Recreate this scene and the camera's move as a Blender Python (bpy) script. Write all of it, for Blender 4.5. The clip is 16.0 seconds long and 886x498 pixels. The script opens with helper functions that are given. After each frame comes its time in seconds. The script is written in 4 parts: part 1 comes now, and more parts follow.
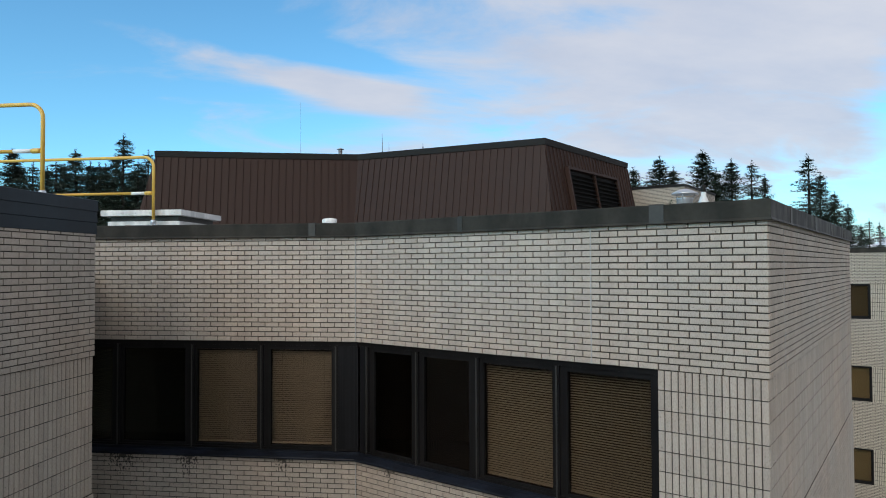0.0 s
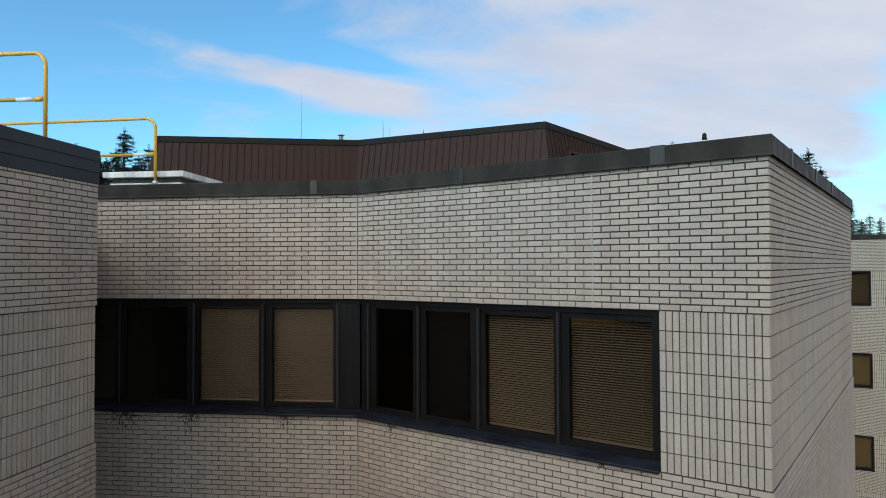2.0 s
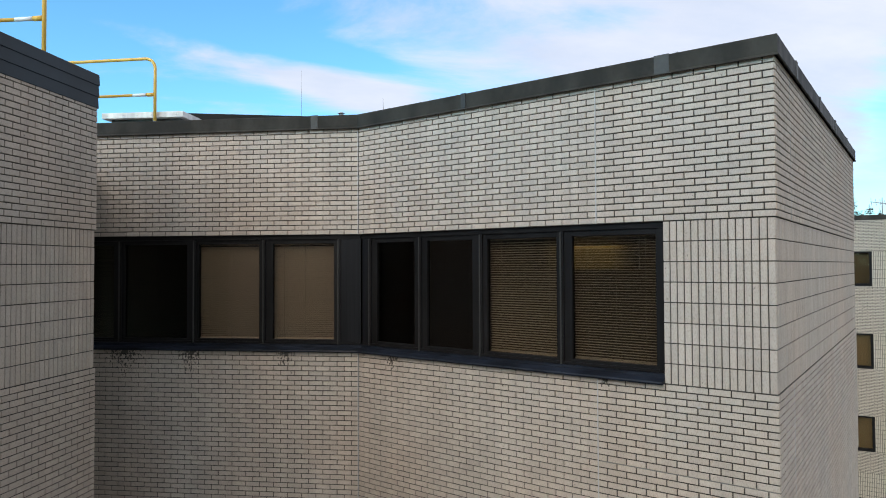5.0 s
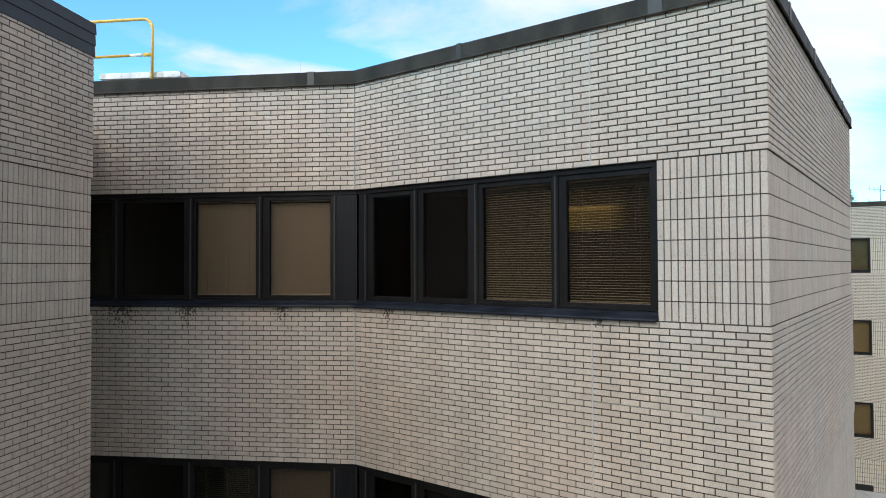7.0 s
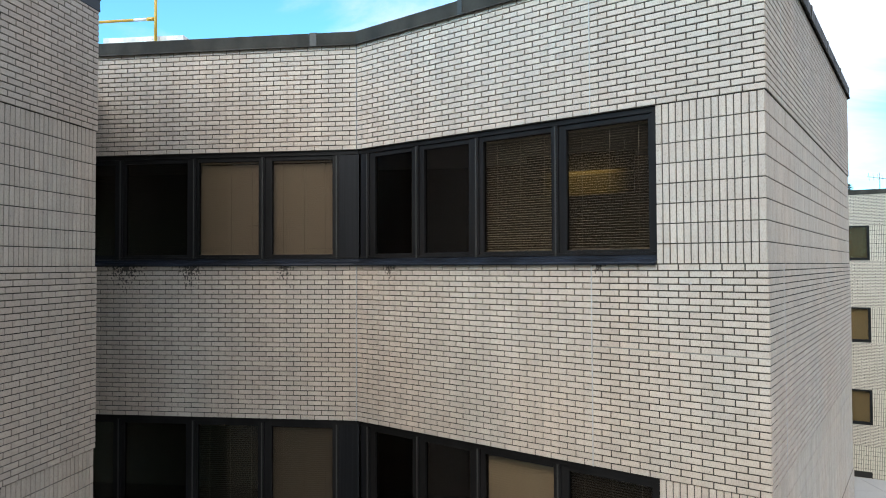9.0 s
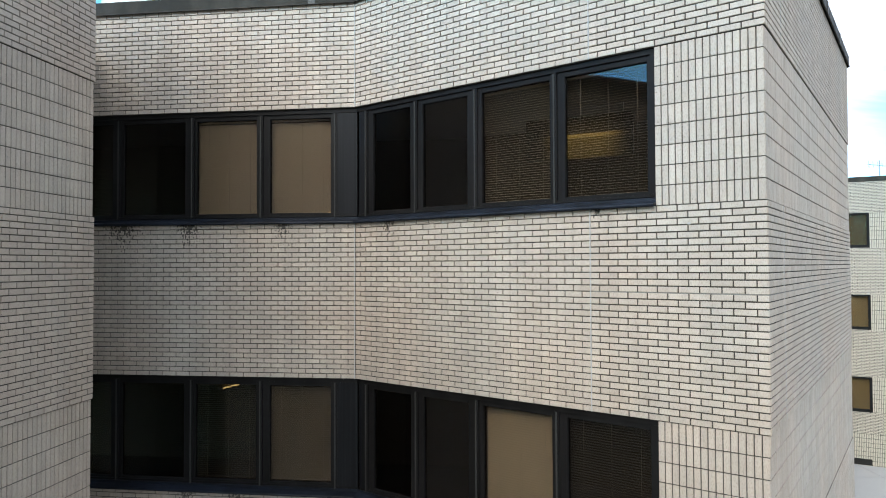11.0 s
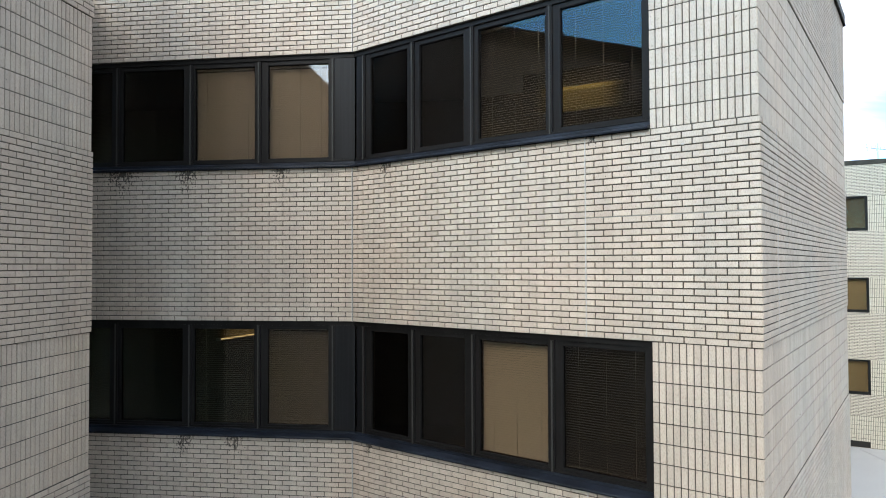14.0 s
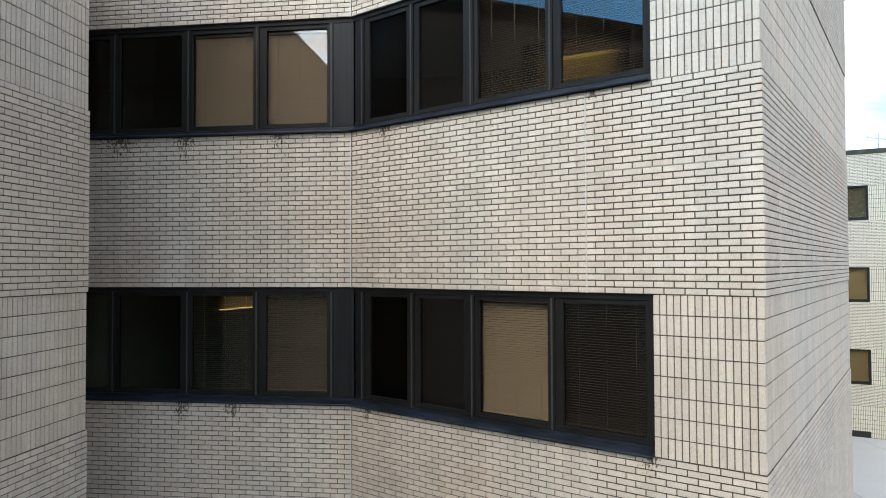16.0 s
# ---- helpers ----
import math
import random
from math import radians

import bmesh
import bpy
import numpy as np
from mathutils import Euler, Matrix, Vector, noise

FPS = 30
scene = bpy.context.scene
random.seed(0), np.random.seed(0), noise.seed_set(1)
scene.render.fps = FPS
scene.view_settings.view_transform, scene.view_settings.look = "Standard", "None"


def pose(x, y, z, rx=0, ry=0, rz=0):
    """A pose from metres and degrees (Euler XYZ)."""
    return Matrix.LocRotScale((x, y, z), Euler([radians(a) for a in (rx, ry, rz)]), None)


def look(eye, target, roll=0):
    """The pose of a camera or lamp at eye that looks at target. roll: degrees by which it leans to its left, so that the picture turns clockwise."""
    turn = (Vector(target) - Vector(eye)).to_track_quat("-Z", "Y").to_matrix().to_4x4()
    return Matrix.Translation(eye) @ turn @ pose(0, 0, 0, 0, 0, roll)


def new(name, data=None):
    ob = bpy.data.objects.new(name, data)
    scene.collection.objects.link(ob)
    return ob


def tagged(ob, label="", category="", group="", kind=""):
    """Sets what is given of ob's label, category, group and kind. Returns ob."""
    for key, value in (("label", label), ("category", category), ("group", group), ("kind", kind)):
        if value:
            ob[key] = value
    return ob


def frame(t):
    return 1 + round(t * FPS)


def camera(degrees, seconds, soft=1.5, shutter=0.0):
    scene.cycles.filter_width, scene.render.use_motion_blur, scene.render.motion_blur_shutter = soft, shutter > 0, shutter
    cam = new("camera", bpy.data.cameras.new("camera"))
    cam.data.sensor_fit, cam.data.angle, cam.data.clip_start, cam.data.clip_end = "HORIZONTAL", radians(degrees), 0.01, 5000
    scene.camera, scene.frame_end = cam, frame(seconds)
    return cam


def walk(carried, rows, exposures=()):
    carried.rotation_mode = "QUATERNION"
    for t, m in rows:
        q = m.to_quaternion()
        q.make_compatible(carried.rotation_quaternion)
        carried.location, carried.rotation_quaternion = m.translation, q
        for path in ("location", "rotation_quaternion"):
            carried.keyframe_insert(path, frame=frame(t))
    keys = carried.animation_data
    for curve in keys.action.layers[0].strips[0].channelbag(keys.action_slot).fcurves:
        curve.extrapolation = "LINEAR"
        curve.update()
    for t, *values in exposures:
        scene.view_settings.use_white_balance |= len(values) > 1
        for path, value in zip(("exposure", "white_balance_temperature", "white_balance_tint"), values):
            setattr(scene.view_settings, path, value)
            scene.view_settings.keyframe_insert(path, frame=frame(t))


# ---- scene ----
cam = camera(67.1, 16.0, soft=1.0)
PATH = [
    (0, (0.044, -0.032, 11.661), (-0.014, 1.967, 11.711), -0.23),
    (0.5, (0.050, -0.031, 11.511), (-0.008, 1.967, 11.560), -0.23),
    (1, (0.050, -0.032, 11.361), (-0.008, 1.966, 11.410), -0.23),
    (1.5, (0.036, -0.046, 11.212), (-0.022, 1.953, 11.261), -0.23),
    (2, (0.027, -0.038, 11.063), (-0.032, 1.961, 11.113), -0.23),
    (2.5, (0.015, -0.026, 10.933), (-0.043, 1.973, 10.982), -0.23),
    (3, (0.009, -0.009, 10.778), (-0.049, 1.989, 10.827), -0.23),
    (3.5, (0.005, 0.012, 10.615), (-0.053, 2.010, 10.664), -0.23),
    (4, (-0.009, 0.039, 10.466), (-0.067, 2.037, 10.515), -0.23),
    (6.5, (0.034, 0.041, 9.699), (-0.024, 2.040, 9.748), -0.23),
    (7, (0.049, 0.029, 9.546), (-0.009, 2.028, 9.595), -0.23),
    (7.5, (0.037, 0.000, 9.407), (-0.021, 1.999, 9.456), -0.23),
    (8, (0.047, -0.021, 9.258), (-0.012, 1.978, 9.307), -0.23),
    (8.5, (0.037, -0.033, 9.108), (-0.022, 1.965, 9.157), -0.23),
    (9, (0.034, -0.046, 8.969), (-0.024, 1.953, 9.018), -0.23),
    (11.5, (0.054, -0.002, 8.236), (-0.004, 1.996, 8.285), -0.23),
    (12, (0.055, 0.001, 8.101), (-0.003, 2.000, 8.151), -0.23),
    (12.5, (0.057, -0.018, 7.971), (-0.001, 1.980, 8.020), -0.23),
    (13, (0.064, -0.032, 7.842), (0.006, 1.966, 7.891), -0.23),
    (13.5, (0.077, -0.041, 7.714), (0.019, 1.958, 7.763), -0.23),
    (14, (0.092, -0.045, 7.589), (0.034, 1.954, 7.638), -0.23),
    (14.5, (0.097, -0.034, 7.470), (0.039, 1.964, 7.519), -0.23),
    (15, (0.095, -0.020, 7.351), (0.037, 1.979, 7.400), -0.23),
    (15.5, (0.102, -0.000, 7.225), (0.043, 1.998, 7.274), -0.23),
    (16, (0.097, 0.020, 7.108), (0.039, 2.018, 7.157), -0.23),
]
walk(cam, [(t, look(eye, target, roll)) for t, eye, target, roll in PATH],
     exposures=((0.0, -0.38, 6920, 14), (2.0, -0.33, 6920, 14), (4.0, -0.13, 6900, 14), (6.5, 0.21, 6800, 14), (9.0, 0.52, 6620, 12),
                (11.5, 0.80, 6500, 10), (12.5, 0.88, 6500, 10), (16.0, 0.94, 6500, 10)))

# ---- light: world with clouds, one soft sun behind thin cloud ----
SUN_AZ, SUN_EL = radians(209), radians(33)      # compass turn from +y towards +x
world = bpy.data.worlds.new("world")
scene.world = world
world.use_nodes = True
wn, wl = world.node_tree.nodes, world.node_tree.links
wn.clear()


def wnode(kind, **inputs):
    n = wn.new(kind)
    for k, v in inputs.items():
        n.inputs[k.replace("_", " ")].default_value = v
    return n


def wmath(op, a, b=0.0, c=0.0):
    n = wn.new("ShaderNodeMath")
    n.operation = op
    for i, v in enumerate((a, b, c)):
        if isinstance(v, (int, float)):
            n.inputs[i].default_value = v
        else:
            wl.new(v, n.inputs[i])
    return n.outputs[0]


sky = wn.new("ShaderNodeTexSky")
sky.sky_type, sky.sun_disc = "NISHITA", False
sky.sun_elevation, sky.sun_rotation = SUN_EL, SUN_AZ
sky.air_density, sky.dust_density, sky.ozone_density = 1.0, 0.3, 2.0
geo = wn.new("ShaderNodeTexCoord")
sep = wn.new("ShaderNodeSeparateXYZ")
wl.new(geo.outputs["Generated"], sep.inputs[0])
dx, dy, dz = sep.outputs
up = wmath("MAXIMUM", dz, 0.0)
den = wmath("ADD", up, 0.16)
cx, cy = wmath("DIVIDE", dx, den), wmath("DIVIDE", dy, den)
comb = wn.new("ShaderNodeCombineXYZ")
wl.new(wmath("MULTIPLY", wmath("ADD", cx, wmath("MULTIPLY", cy, 0.25)), 0.75), comb.inputs[0])
wl.new(wmath("MULTIPLY", wmath("SUBTRACT", cy, wmath("MULTIPLY", cx, 0.25)), 1.25), comb.inputs[1])
comb.inputs[2].default_value = 3.7
n1 = wnode("ShaderNodeTexNoise", Scale=1.25, Detail=10.0, Roughness=0.60, Distortion=0.55)
wl.new(comb.outputs[0], n1.inputs["Vector"])
bias = wmath("ADD", wmath("MULTIPLY", dx, 0.50), wmath("ADD", wmath("MULTIPLY", up, 0.42), wmath("MULTIPLY", wmath("SUBTRACT", 0.95, dy), 0.12)))
ahead = wmath("MAXIMUM", dy, 0.05)
su, sv = wmath("DIVIDE", dx, ahead), wmath("DIVIDE", dz, ahead)
front = wmath("MULTIPLY", wmath("MAXIMUM", wmath("SUBTRACT", dy, 0.35), 0.0), 3.0)


def drift(u, v, half_u, half_v, slope, amount):
    """A long drift of cloud (or a gap, below zero) ahead of the building: its place, reach and slant."""
    a = wmath("SUBTRACT", su, u)
    b = wmath("SUBTRACT", wmath("SUBTRACT", sv, v), wmath("MULTIPLY", a, slope))
    a, b = wmath("DIVIDE", a, half_u), wmath("DIVIDE", b, half_v)
    r = wmath("ADD", wmath("MULTIPLY", a, a), wmath("MULTIPLY", b, b))
    return wmath("MULTIPLY", wmath("POWER", 2.718, wmath("MULTIPLY", r, -1.0)), amount)


cover = wmath("ADD", n1.outputs["Fac"], bias)
for d in ((-0.36, 0.315, 0.26, 0.026, -0.30, 0.15), (-0.16, 0.275, 0.14, 0.035, -0.25, 0.13), (-0.22, 0.325, 0.12, 0.016, -0.22, -0.24), (0.22, 0.378, 0.08, 0.02, 0.0, -0.07),
          (0.53, 0.11, 0.15, 0.042, 0.0, -0.12), (0.65, 0.27, 0.065, 0.24, 0.0, -0.20), (0.22, 0.18, 0.09, 0.035, 0.0, 0.10)):
    cover = wmath("ADD", cover, wmath("MULTIPLY", front, drift(*d)))
ramp = wn.new("ShaderNodeMapRange")
ramp.interpolation_type = "SMOOTHSTEP"
wl.new(cover, ramp.inputs["Value"])
ramp.inputs["From Min"].default_value, ramp.inputs["From Max"].default_value = 0.47, 0.79
ramp.inputs["To Max"].default_value = 0.92
n2 = wnode("ShaderNodeTexNoise", Scale=2.2, Detail=6.0, Roughness=0.6)
wl.new(comb.outputs[0], n2.inputs["Vector"])
ccol = wn.new("ShaderNodeMix")
ccol.data_type = "RGBA"
wl.new(n2.outputs["Fac"], ccol.inputs["Factor"])
ccol.inputs["A"].default_value, ccol.inputs["B"].default_value = (3.8, 4.8, 6.6, 1), (7.0, 7.3, 7.8, 1)
# cloud near the sun shines through, warm
sunward = wmath("ADD", wmath("MULTIPLY", dx, math.sin(SUN_AZ) * math.cos(SUN_EL)), wmath("ADD", wmath("MULTIPLY", dy, math.cos(SUN_AZ) * math.cos(SUN_EL)), wmath("MULTIPLY", dz, math.sin(SUN_EL))))
shine = wmath("MULTIPLY", wmath("POWER", wmath("MAXIMUM", sunward, 0.0), 20.0), 1.0)
bright = wn.new("ShaderNodeMix")
bright.data_type, bright.clamp_factor = "RGBA", False
wl.new(shine, bright.inputs["Factor"])
wl.new(ccol.outputs["Result"], bright.inputs["A"])
bright.inputs["B"].default_value = (46.0, 42.0, 35.5, 1)
tint = wn.new("ShaderNodeMix")
tint.data_type, tint.blend_type = "RGBA", "MULTIPLY"
tint.inputs["Factor"].default_value = 1.0
# clear sky is brighter round the sun
aureole = wn.new("ShaderNodeVectorMath")
aureole.operation = "SCALE"
wl.new(sky.outputs[0], aureole.inputs[0])
wl.new(wmath("ADD", 1.0, wmath("MULTIPLY", wmath("POWER", wmath("MAXIMUM", sunward, 0.0), 6.0), 1.8)), aureole.inputs["Scale"])
wl.new(aureole.outputs[0], tint.inputs["A"])
tint.inputs["B"].default_value = (0.80, 1.62, 1.86, 1)
mix = wn.new("ShaderNodeMix")
mix.data_type = "RGBA"
wl.new(ramp.outputs["Result"], mix.inputs["Factor"])
wl.new(tint.outputs["Result"], mix.inputs["A"])
wl.new(bright.outputs["Result"], mix.inputs["B"])
bg = wn.new("ShaderNodeBackground")
bg.inputs["Strength"].default_value = 0.14
wl.new(mix.outputs["Result"], bg.inputs["Color"])
wl.new(bg.outputs[0], wn.new("ShaderNodeOutputWorld").inputs[0])

lamp = bpy.data.lights.new("sun", "SUN")
lamp.energy, lamp.angle, lamp.color = 1.3, radians(38), (1.0, 0.93, 0.85)
sun = new("sun", lamp)
way = Vector((math.sin(SUN_AZ) * math.cos(SUN_EL), math.cos(SUN_AZ) * math.cos(SUN_EL), math.sin(SUN_EL)))
sun.matrix_world = look(way * 60, (0, 0, 0))


# ---- materials ----
# x, y, sill level, reach and fall of the black growth below the windows
GRIME = ((-3.90, 9.50, 8.9745, 0.30, 0.50), (-2.48, 9.36, 8.9745, 0.20, 0.42), (-0.95, 8.91, 8.9745, 0.22, 0.30), (-4.9, 9.60, 8.9745, 0.5, 0.5), (1.5, 7.16, 8.9745, 0.18, 0.15),
         (-3.92, 9.50, 5.1816, 0.20, 0.55), (-3.16, 9.43, 5.1816, 0.22, 0.40), (-1.20, 9.09, 5.1816, 0.18, 0.35), (1.98, 6.82, 5.1816, 0.16, 0.30))


def material(name, c1, c2, rough=0.7, metal=0.0, fine=60.0, coarse=1.2, bump=0.15, island=0.0, obj=0.0, streak=None, streak_range=(0.75, 1.12), speck=0.0, sills=False, rough2=None, spec=0.5):
    """Two colours mixed by grain and by large stains, in world metres, with a random tone for each piece."""
    m = bpy.data.materials.new(name)
    m.use_nodes = True
    n, l = m.node_tree.nodes, m.node_tree.links
    p = n["Principled BSDF"]
    g = n.new("ShaderNodeNewGeometry")

    def tex(scale, detail, vec=None, stretch=None):
        t = n.new("ShaderNodeTexNoise")
        t.inputs["Scale"].default_value, t.inputs["Detail"].default_value = scale, detail
        v = g.outputs["Position"]
        if stretch:
            mp = n.new("ShaderNodeMapping")
            mp.inputs["Scale"].default_value = stretch
            l.new(v, mp.inputs[0])
            v = mp.outputs[0]
        l.new(v, t.inputs["Vector"])
        return t.outputs["Fac"]

    def mth(op, a, b):
        t = n.new("ShaderNodeMath")
        t.operation = op
        for i, v in enumerate((a, b)):
            if isinstance(v, (int, float)):
                t.inputs[i].default_value = v
            else:
                l.new(v, t.inputs[i])
        return t.outputs[0]

    grain, stain = tex(fine, 4.0), tex(coarse, 5.0)
    fac = mth("ADD", mth("MULTIPLY", grain, 0.55), mth("MULTIPLY", stain, 0.75))
    fac = mth("SUBTRACT", fac, 0.15)
    mixc = n.new("ShaderNodeMix")
    mixc.data_type, mixc.clamp_factor = "RGBA", True
    l.new(fac, mixc.inputs["Factor"])
    mixc.inputs["A"].default_value, mixc.inputs["B"].default_value = (*c1, 1), (*c2, 1)
    col = mixc.outputs["Result"]
    val = None
    if island or obj:
        oi = n.new("ShaderNodeObjectInfo")
        r = g.outputs["Random Per Island"] if island else oi.outputs["Random"]
        if island and obj:
            r = mth("FRACT", mth("ADD", r, oi.outputs["Random"]), 0)
        amount = island or obj
        val = mth("ADD", 1 - amount, mth("MULTIPLY", r, 2 * amount))
    if streak:
        s = tex(1.0, 5.0, stretch=streak)
        mr = n.new("ShaderNodeMapRange")
        l.new(s, mr.inputs["Value"])
        mr.inputs["From Min"].default_value, mr.inputs["From Max"].default_value = 0.42, 0.62
        mr.inputs["To Min"].default_value, mr.inputs["To Max"].default_value = streak_range
        val = mth("MULTIPLY", val, mr.outputs[0]) if val else mr.outputs[0]
    if speck:
        sp, bl = n.new("ShaderNodeMapRange"), n.new("ShaderNodeMapRange")
        l.new(tex(1.0, 3.0, stretch=(150.0, 150.0, 42.0)), sp.inputs["Value"])
        sp.inputs["From Min"].default_value, sp.inputs["From Max"].default_value = 0.48, 0.72
        sp.inputs["To Min"].default_value, sp.inputs["To Max"].default_value = 1.0, 1.0 - speck
        l.new(tex(11.0, 4.0), bl.inputs["Value"])
        bl.inputs["From Min"].default_value, bl.inputs["From Max"].default_value = 0.30, 0.70
        bl.inputs["To Min"].default_value, bl.inputs["To Max"].default_value = 0.98, 1.02
        two = mth("MULTIPLY", sp.outputs[0], bl.outputs[0])
        val = mth("MULTIPLY", val, two) if val else two
    if sills:
        # black growth where water runs off the sills at the mullions
        zz = n.new("ShaderNodeSeparateXYZ")
        l.new(g.outputs["Position"], zz.inputs[0])
        blotch = None
        for gx, gy, level, reach, fall in GRIME:
            ddx, ddy = mth("SUBTRACT", zz.outputs[0], gx), mth("SUBTRACT", zz.outputs[1], gy)
            far = mth("SQRT", mth("ADD", mth("MULTIPLY", ddx, ddx), mth("MULTIPLY", ddy, ddy)), 0)
            side, drop = n.new("ShaderNodeMapRange"), n.new("ShaderNodeMapRange")
            l.new(far, side.inputs["Value"])
            side.inputs["From Min"].default_value, side.inputs["From Max"].default_value = reach, 0.02
            l.new(mth("SUBTRACT", level, zz.outputs[2]), drop.inputs["Value"])
            drop.inputs["From Min"].default_value, drop.inputs["From Max"].default_value = fall, 0.0
            one = mth("MULTIPLY", mth("MULTIPLY", side.outputs[0], drop.outputs[0]), mth("GREATER_THAN", level + 0.01, zz.outputs[2]))
            blotch = mth("MAXIMUM", blotch, one) if blotch else one
        spots = n.new("ShaderNodeMapRange")
        edge = mth("ADD", tex(1.0, 6.0, stretch=(38.0, 38.0, 26.0)), mth("MULTIPLY", blotch, 0.33))
        l.new(edge, spots.inputs["Value"])
        spots.inputs["From Min"].default_value, spots.inputs["From Max"].default_value = 0.70, 0.77
        grime = mth("SUBTRACT", 1.0, mth("MULTIPLY", spots.outputs[0], 0.82))
        val = mth("MULTIPLY", val, grime) if val else grime
        # slow drifts of warmer and greener tone
        tone = n.new("ShaderNodeMapRange")
        l.new(tex(1.0, 4.0, stretch=(0.8, 0.8, 0.5)), tone.inputs["Value"])
        tone.inputs["From Min"].default_value, tone.inputs["From Max"].default_value = 0.36, 0.64
        wash = n.new("ShaderNodeMix")
        wash.data_type = "RGBA"
        l.new(tone.outputs[0], wash.inputs["Factor"])
        wash.inputs["A"].default_value, wash.inputs["B"].default_value = (1.03, 0.995, 0.955, 1), (0.97, 1.0, 1.0, 1)
        mul = n.new("ShaderNodeMix")
        mul.data_type, mul.blend_type = "RGBA", "MULTIPLY"
        mul.inputs["Factor"].default_value = 1.0
        l.new(col, mul.inputs["A"])
        l.new(wash.outputs["Result"], mul.inputs["B"])
        col = mul.outputs["Result"]
    if val:
        hsv = n.new("ShaderNodeHueSaturation")
        l.new(val, hsv.inputs["Value"])
        l.new(col, hsv.inputs["Color"])
        col = hsv.outputs[0]
    l.new(col, p.inputs["Base Color"])
    p.inputs["Metallic"].default_value = metal
    p.inputs["Specular IOR Level"].default_value = spec
    rr = n.new("ShaderNodeMapRange")
    l.new(stain, rr.inputs["Value"])
    rr.inputs["To Min"].default_value, rr.inputs["To Max"].default_value = rough - 0.1, (rough2 or rough) + 0.1
    l.new(rr.outputs[0], p.inputs["Roughness"])
    if bump:
        b = n.new("ShaderNodeBump")
        b.inputs["Strength"].default_value, b.inputs["Distance"].default_value = bump, 0.004
        l.new(grain, b.inputs["Height"])
        l.new(b.outputs[0], p.inputs["Normal"])
    return m


def pattern(name, width, height, offset, base):
    """Brickwork for walls that stay far off, in the wall's own plane."""
    m = material(name, base, tuple(c * 0.8 for c in base), 0.85, fine=30, coarse=0.6)
    n, l = m.node_tree.nodes, m.node_tree.links
    p = n["Principled BSDF"]
    old = p.inputs["Base Color"].links[0].from_socket
    tc, sx, cb = n.new("ShaderNodeTexCoord"), n.new("ShaderNodeSeparateXYZ"), n.new("ShaderNodeCombineXYZ")
    l.new(tc.outputs["Object"], sx.inputs[0])
    l.new(sx.outputs[0], cb.inputs[0])
    l.new(sx.outputs[2], cb.inputs[1])
    t = n.new("ShaderNodeTexBrick")
    t.offset = offset
    l.new(cb.outputs[0], t.inputs["Vector"])
    for k, v in (("Scale", 1.0), ("Brick Width", width), ("Row Height", height), ("Mortar Size", 0.009), ("Mortar Smooth", 0.1)):
        t.inputs[k].default_value = v
    l.new(old, t.inputs["Color1"])
    l.new(old, t.inputs["Color2"])
    t.inputs["Mortar"].default_value = (0.055, 0.047, 0.038, 1)
    l.new(t.outputs["Color"], p.inputs["Base Color"])
    return m


BRICK = material("glazed_grey_beige_brick", (0.352, 0.297, 0.247), (0.485, 0.419, 0.357), 0.72, fine=45, coarse=0.9, bump=0.4, speck=0.28, sills=True, island=0.07, obj=0.07, streak=(5.0, 5.0, 0.45), streak_range=(0.94, 1.035))
BRICK_ONE = material("grey_beige_brick", (0.352, 0.297, 0.247), (0.485, 0.419, 0.357), 0.72, fine=45, coarse=0.9, bump=0.4, speck=0.28, sills=True, obj=0.07, streak=(5.0, 5.0, 0.45), streak_range=(0.94, 1.035))
MORTAR = material("dark_mortar", (0.014, 0.012, 0.010), (0.078, 0.068, 0.056), 0.95, fine=120, coarse=7.0, bump=0.4, sills=True)
SEALANT = material("pale_joint_sealant", (0.31, 0.305, 0.29), (0.41, 0.405, 0.385), 0.7, fine=40)
SEALANT_DULL = material("dull_joint_sealant", (0.13, 0.12, 0.105), (0.20, 0.19, 0.17), 0.8, fine=40)
COPING = material("weathered_bronze_metal", (0.018, 0.0165, 0.0135), (0.044, 0.040, 0.032), 0.55, 0.0, fine=25, coarse=2.8, bump=0.05, streak=(3.0, 3.0, 1.8), streak_range=(0.72, 1.3), rough2=0.65, spec=0.12)
COPING_WORN = material("chalky_bronze_metal", (0.016, 0.015, 0.014), (0.045, 0.043, 0.040), 0.55, 0.0, fine=25, coarse=2.8, bump=0.05, streak=(6.0, 6.0, 2.0), streak_range=(0.45, 2.2), spec=0.08)
COPING_LIGHT = material("faded_bronze_metal", (0.022, 0.020, 0.017), (0.052, 0.048, 0.041), 0.5, 0.0, fine=25, coarse=3.0, bump=0.05, streak=(5.0, 5.0, 0.6), spec=0.35)
NAVY = material("navy_painted_metal", (0.009, 0.0165, 0.023), (0.016, 0.027, 0.036), 0.5, 0.0, spec=0.3, fine=30, coarse=1.0, bump=0.05, streak=(2.0, 2.0, 0.4))
FRAME = material("dark_bronze_frame", (0.0052, 0.0048, 0.0047), (0.0128, 0.0118, 0.0115), 0.55, 0.0, spec=0.12, fine=50, coarse=2.0, bump=0.03, streak=(4.0, 4.0, 0.5))
CAPMETAL = material("grey_aluminium_strip", (0.022, 0.022, 0.020), (0.045, 0.045, 0.041), 0.55, 0.0, spec=0.2, fine=60)
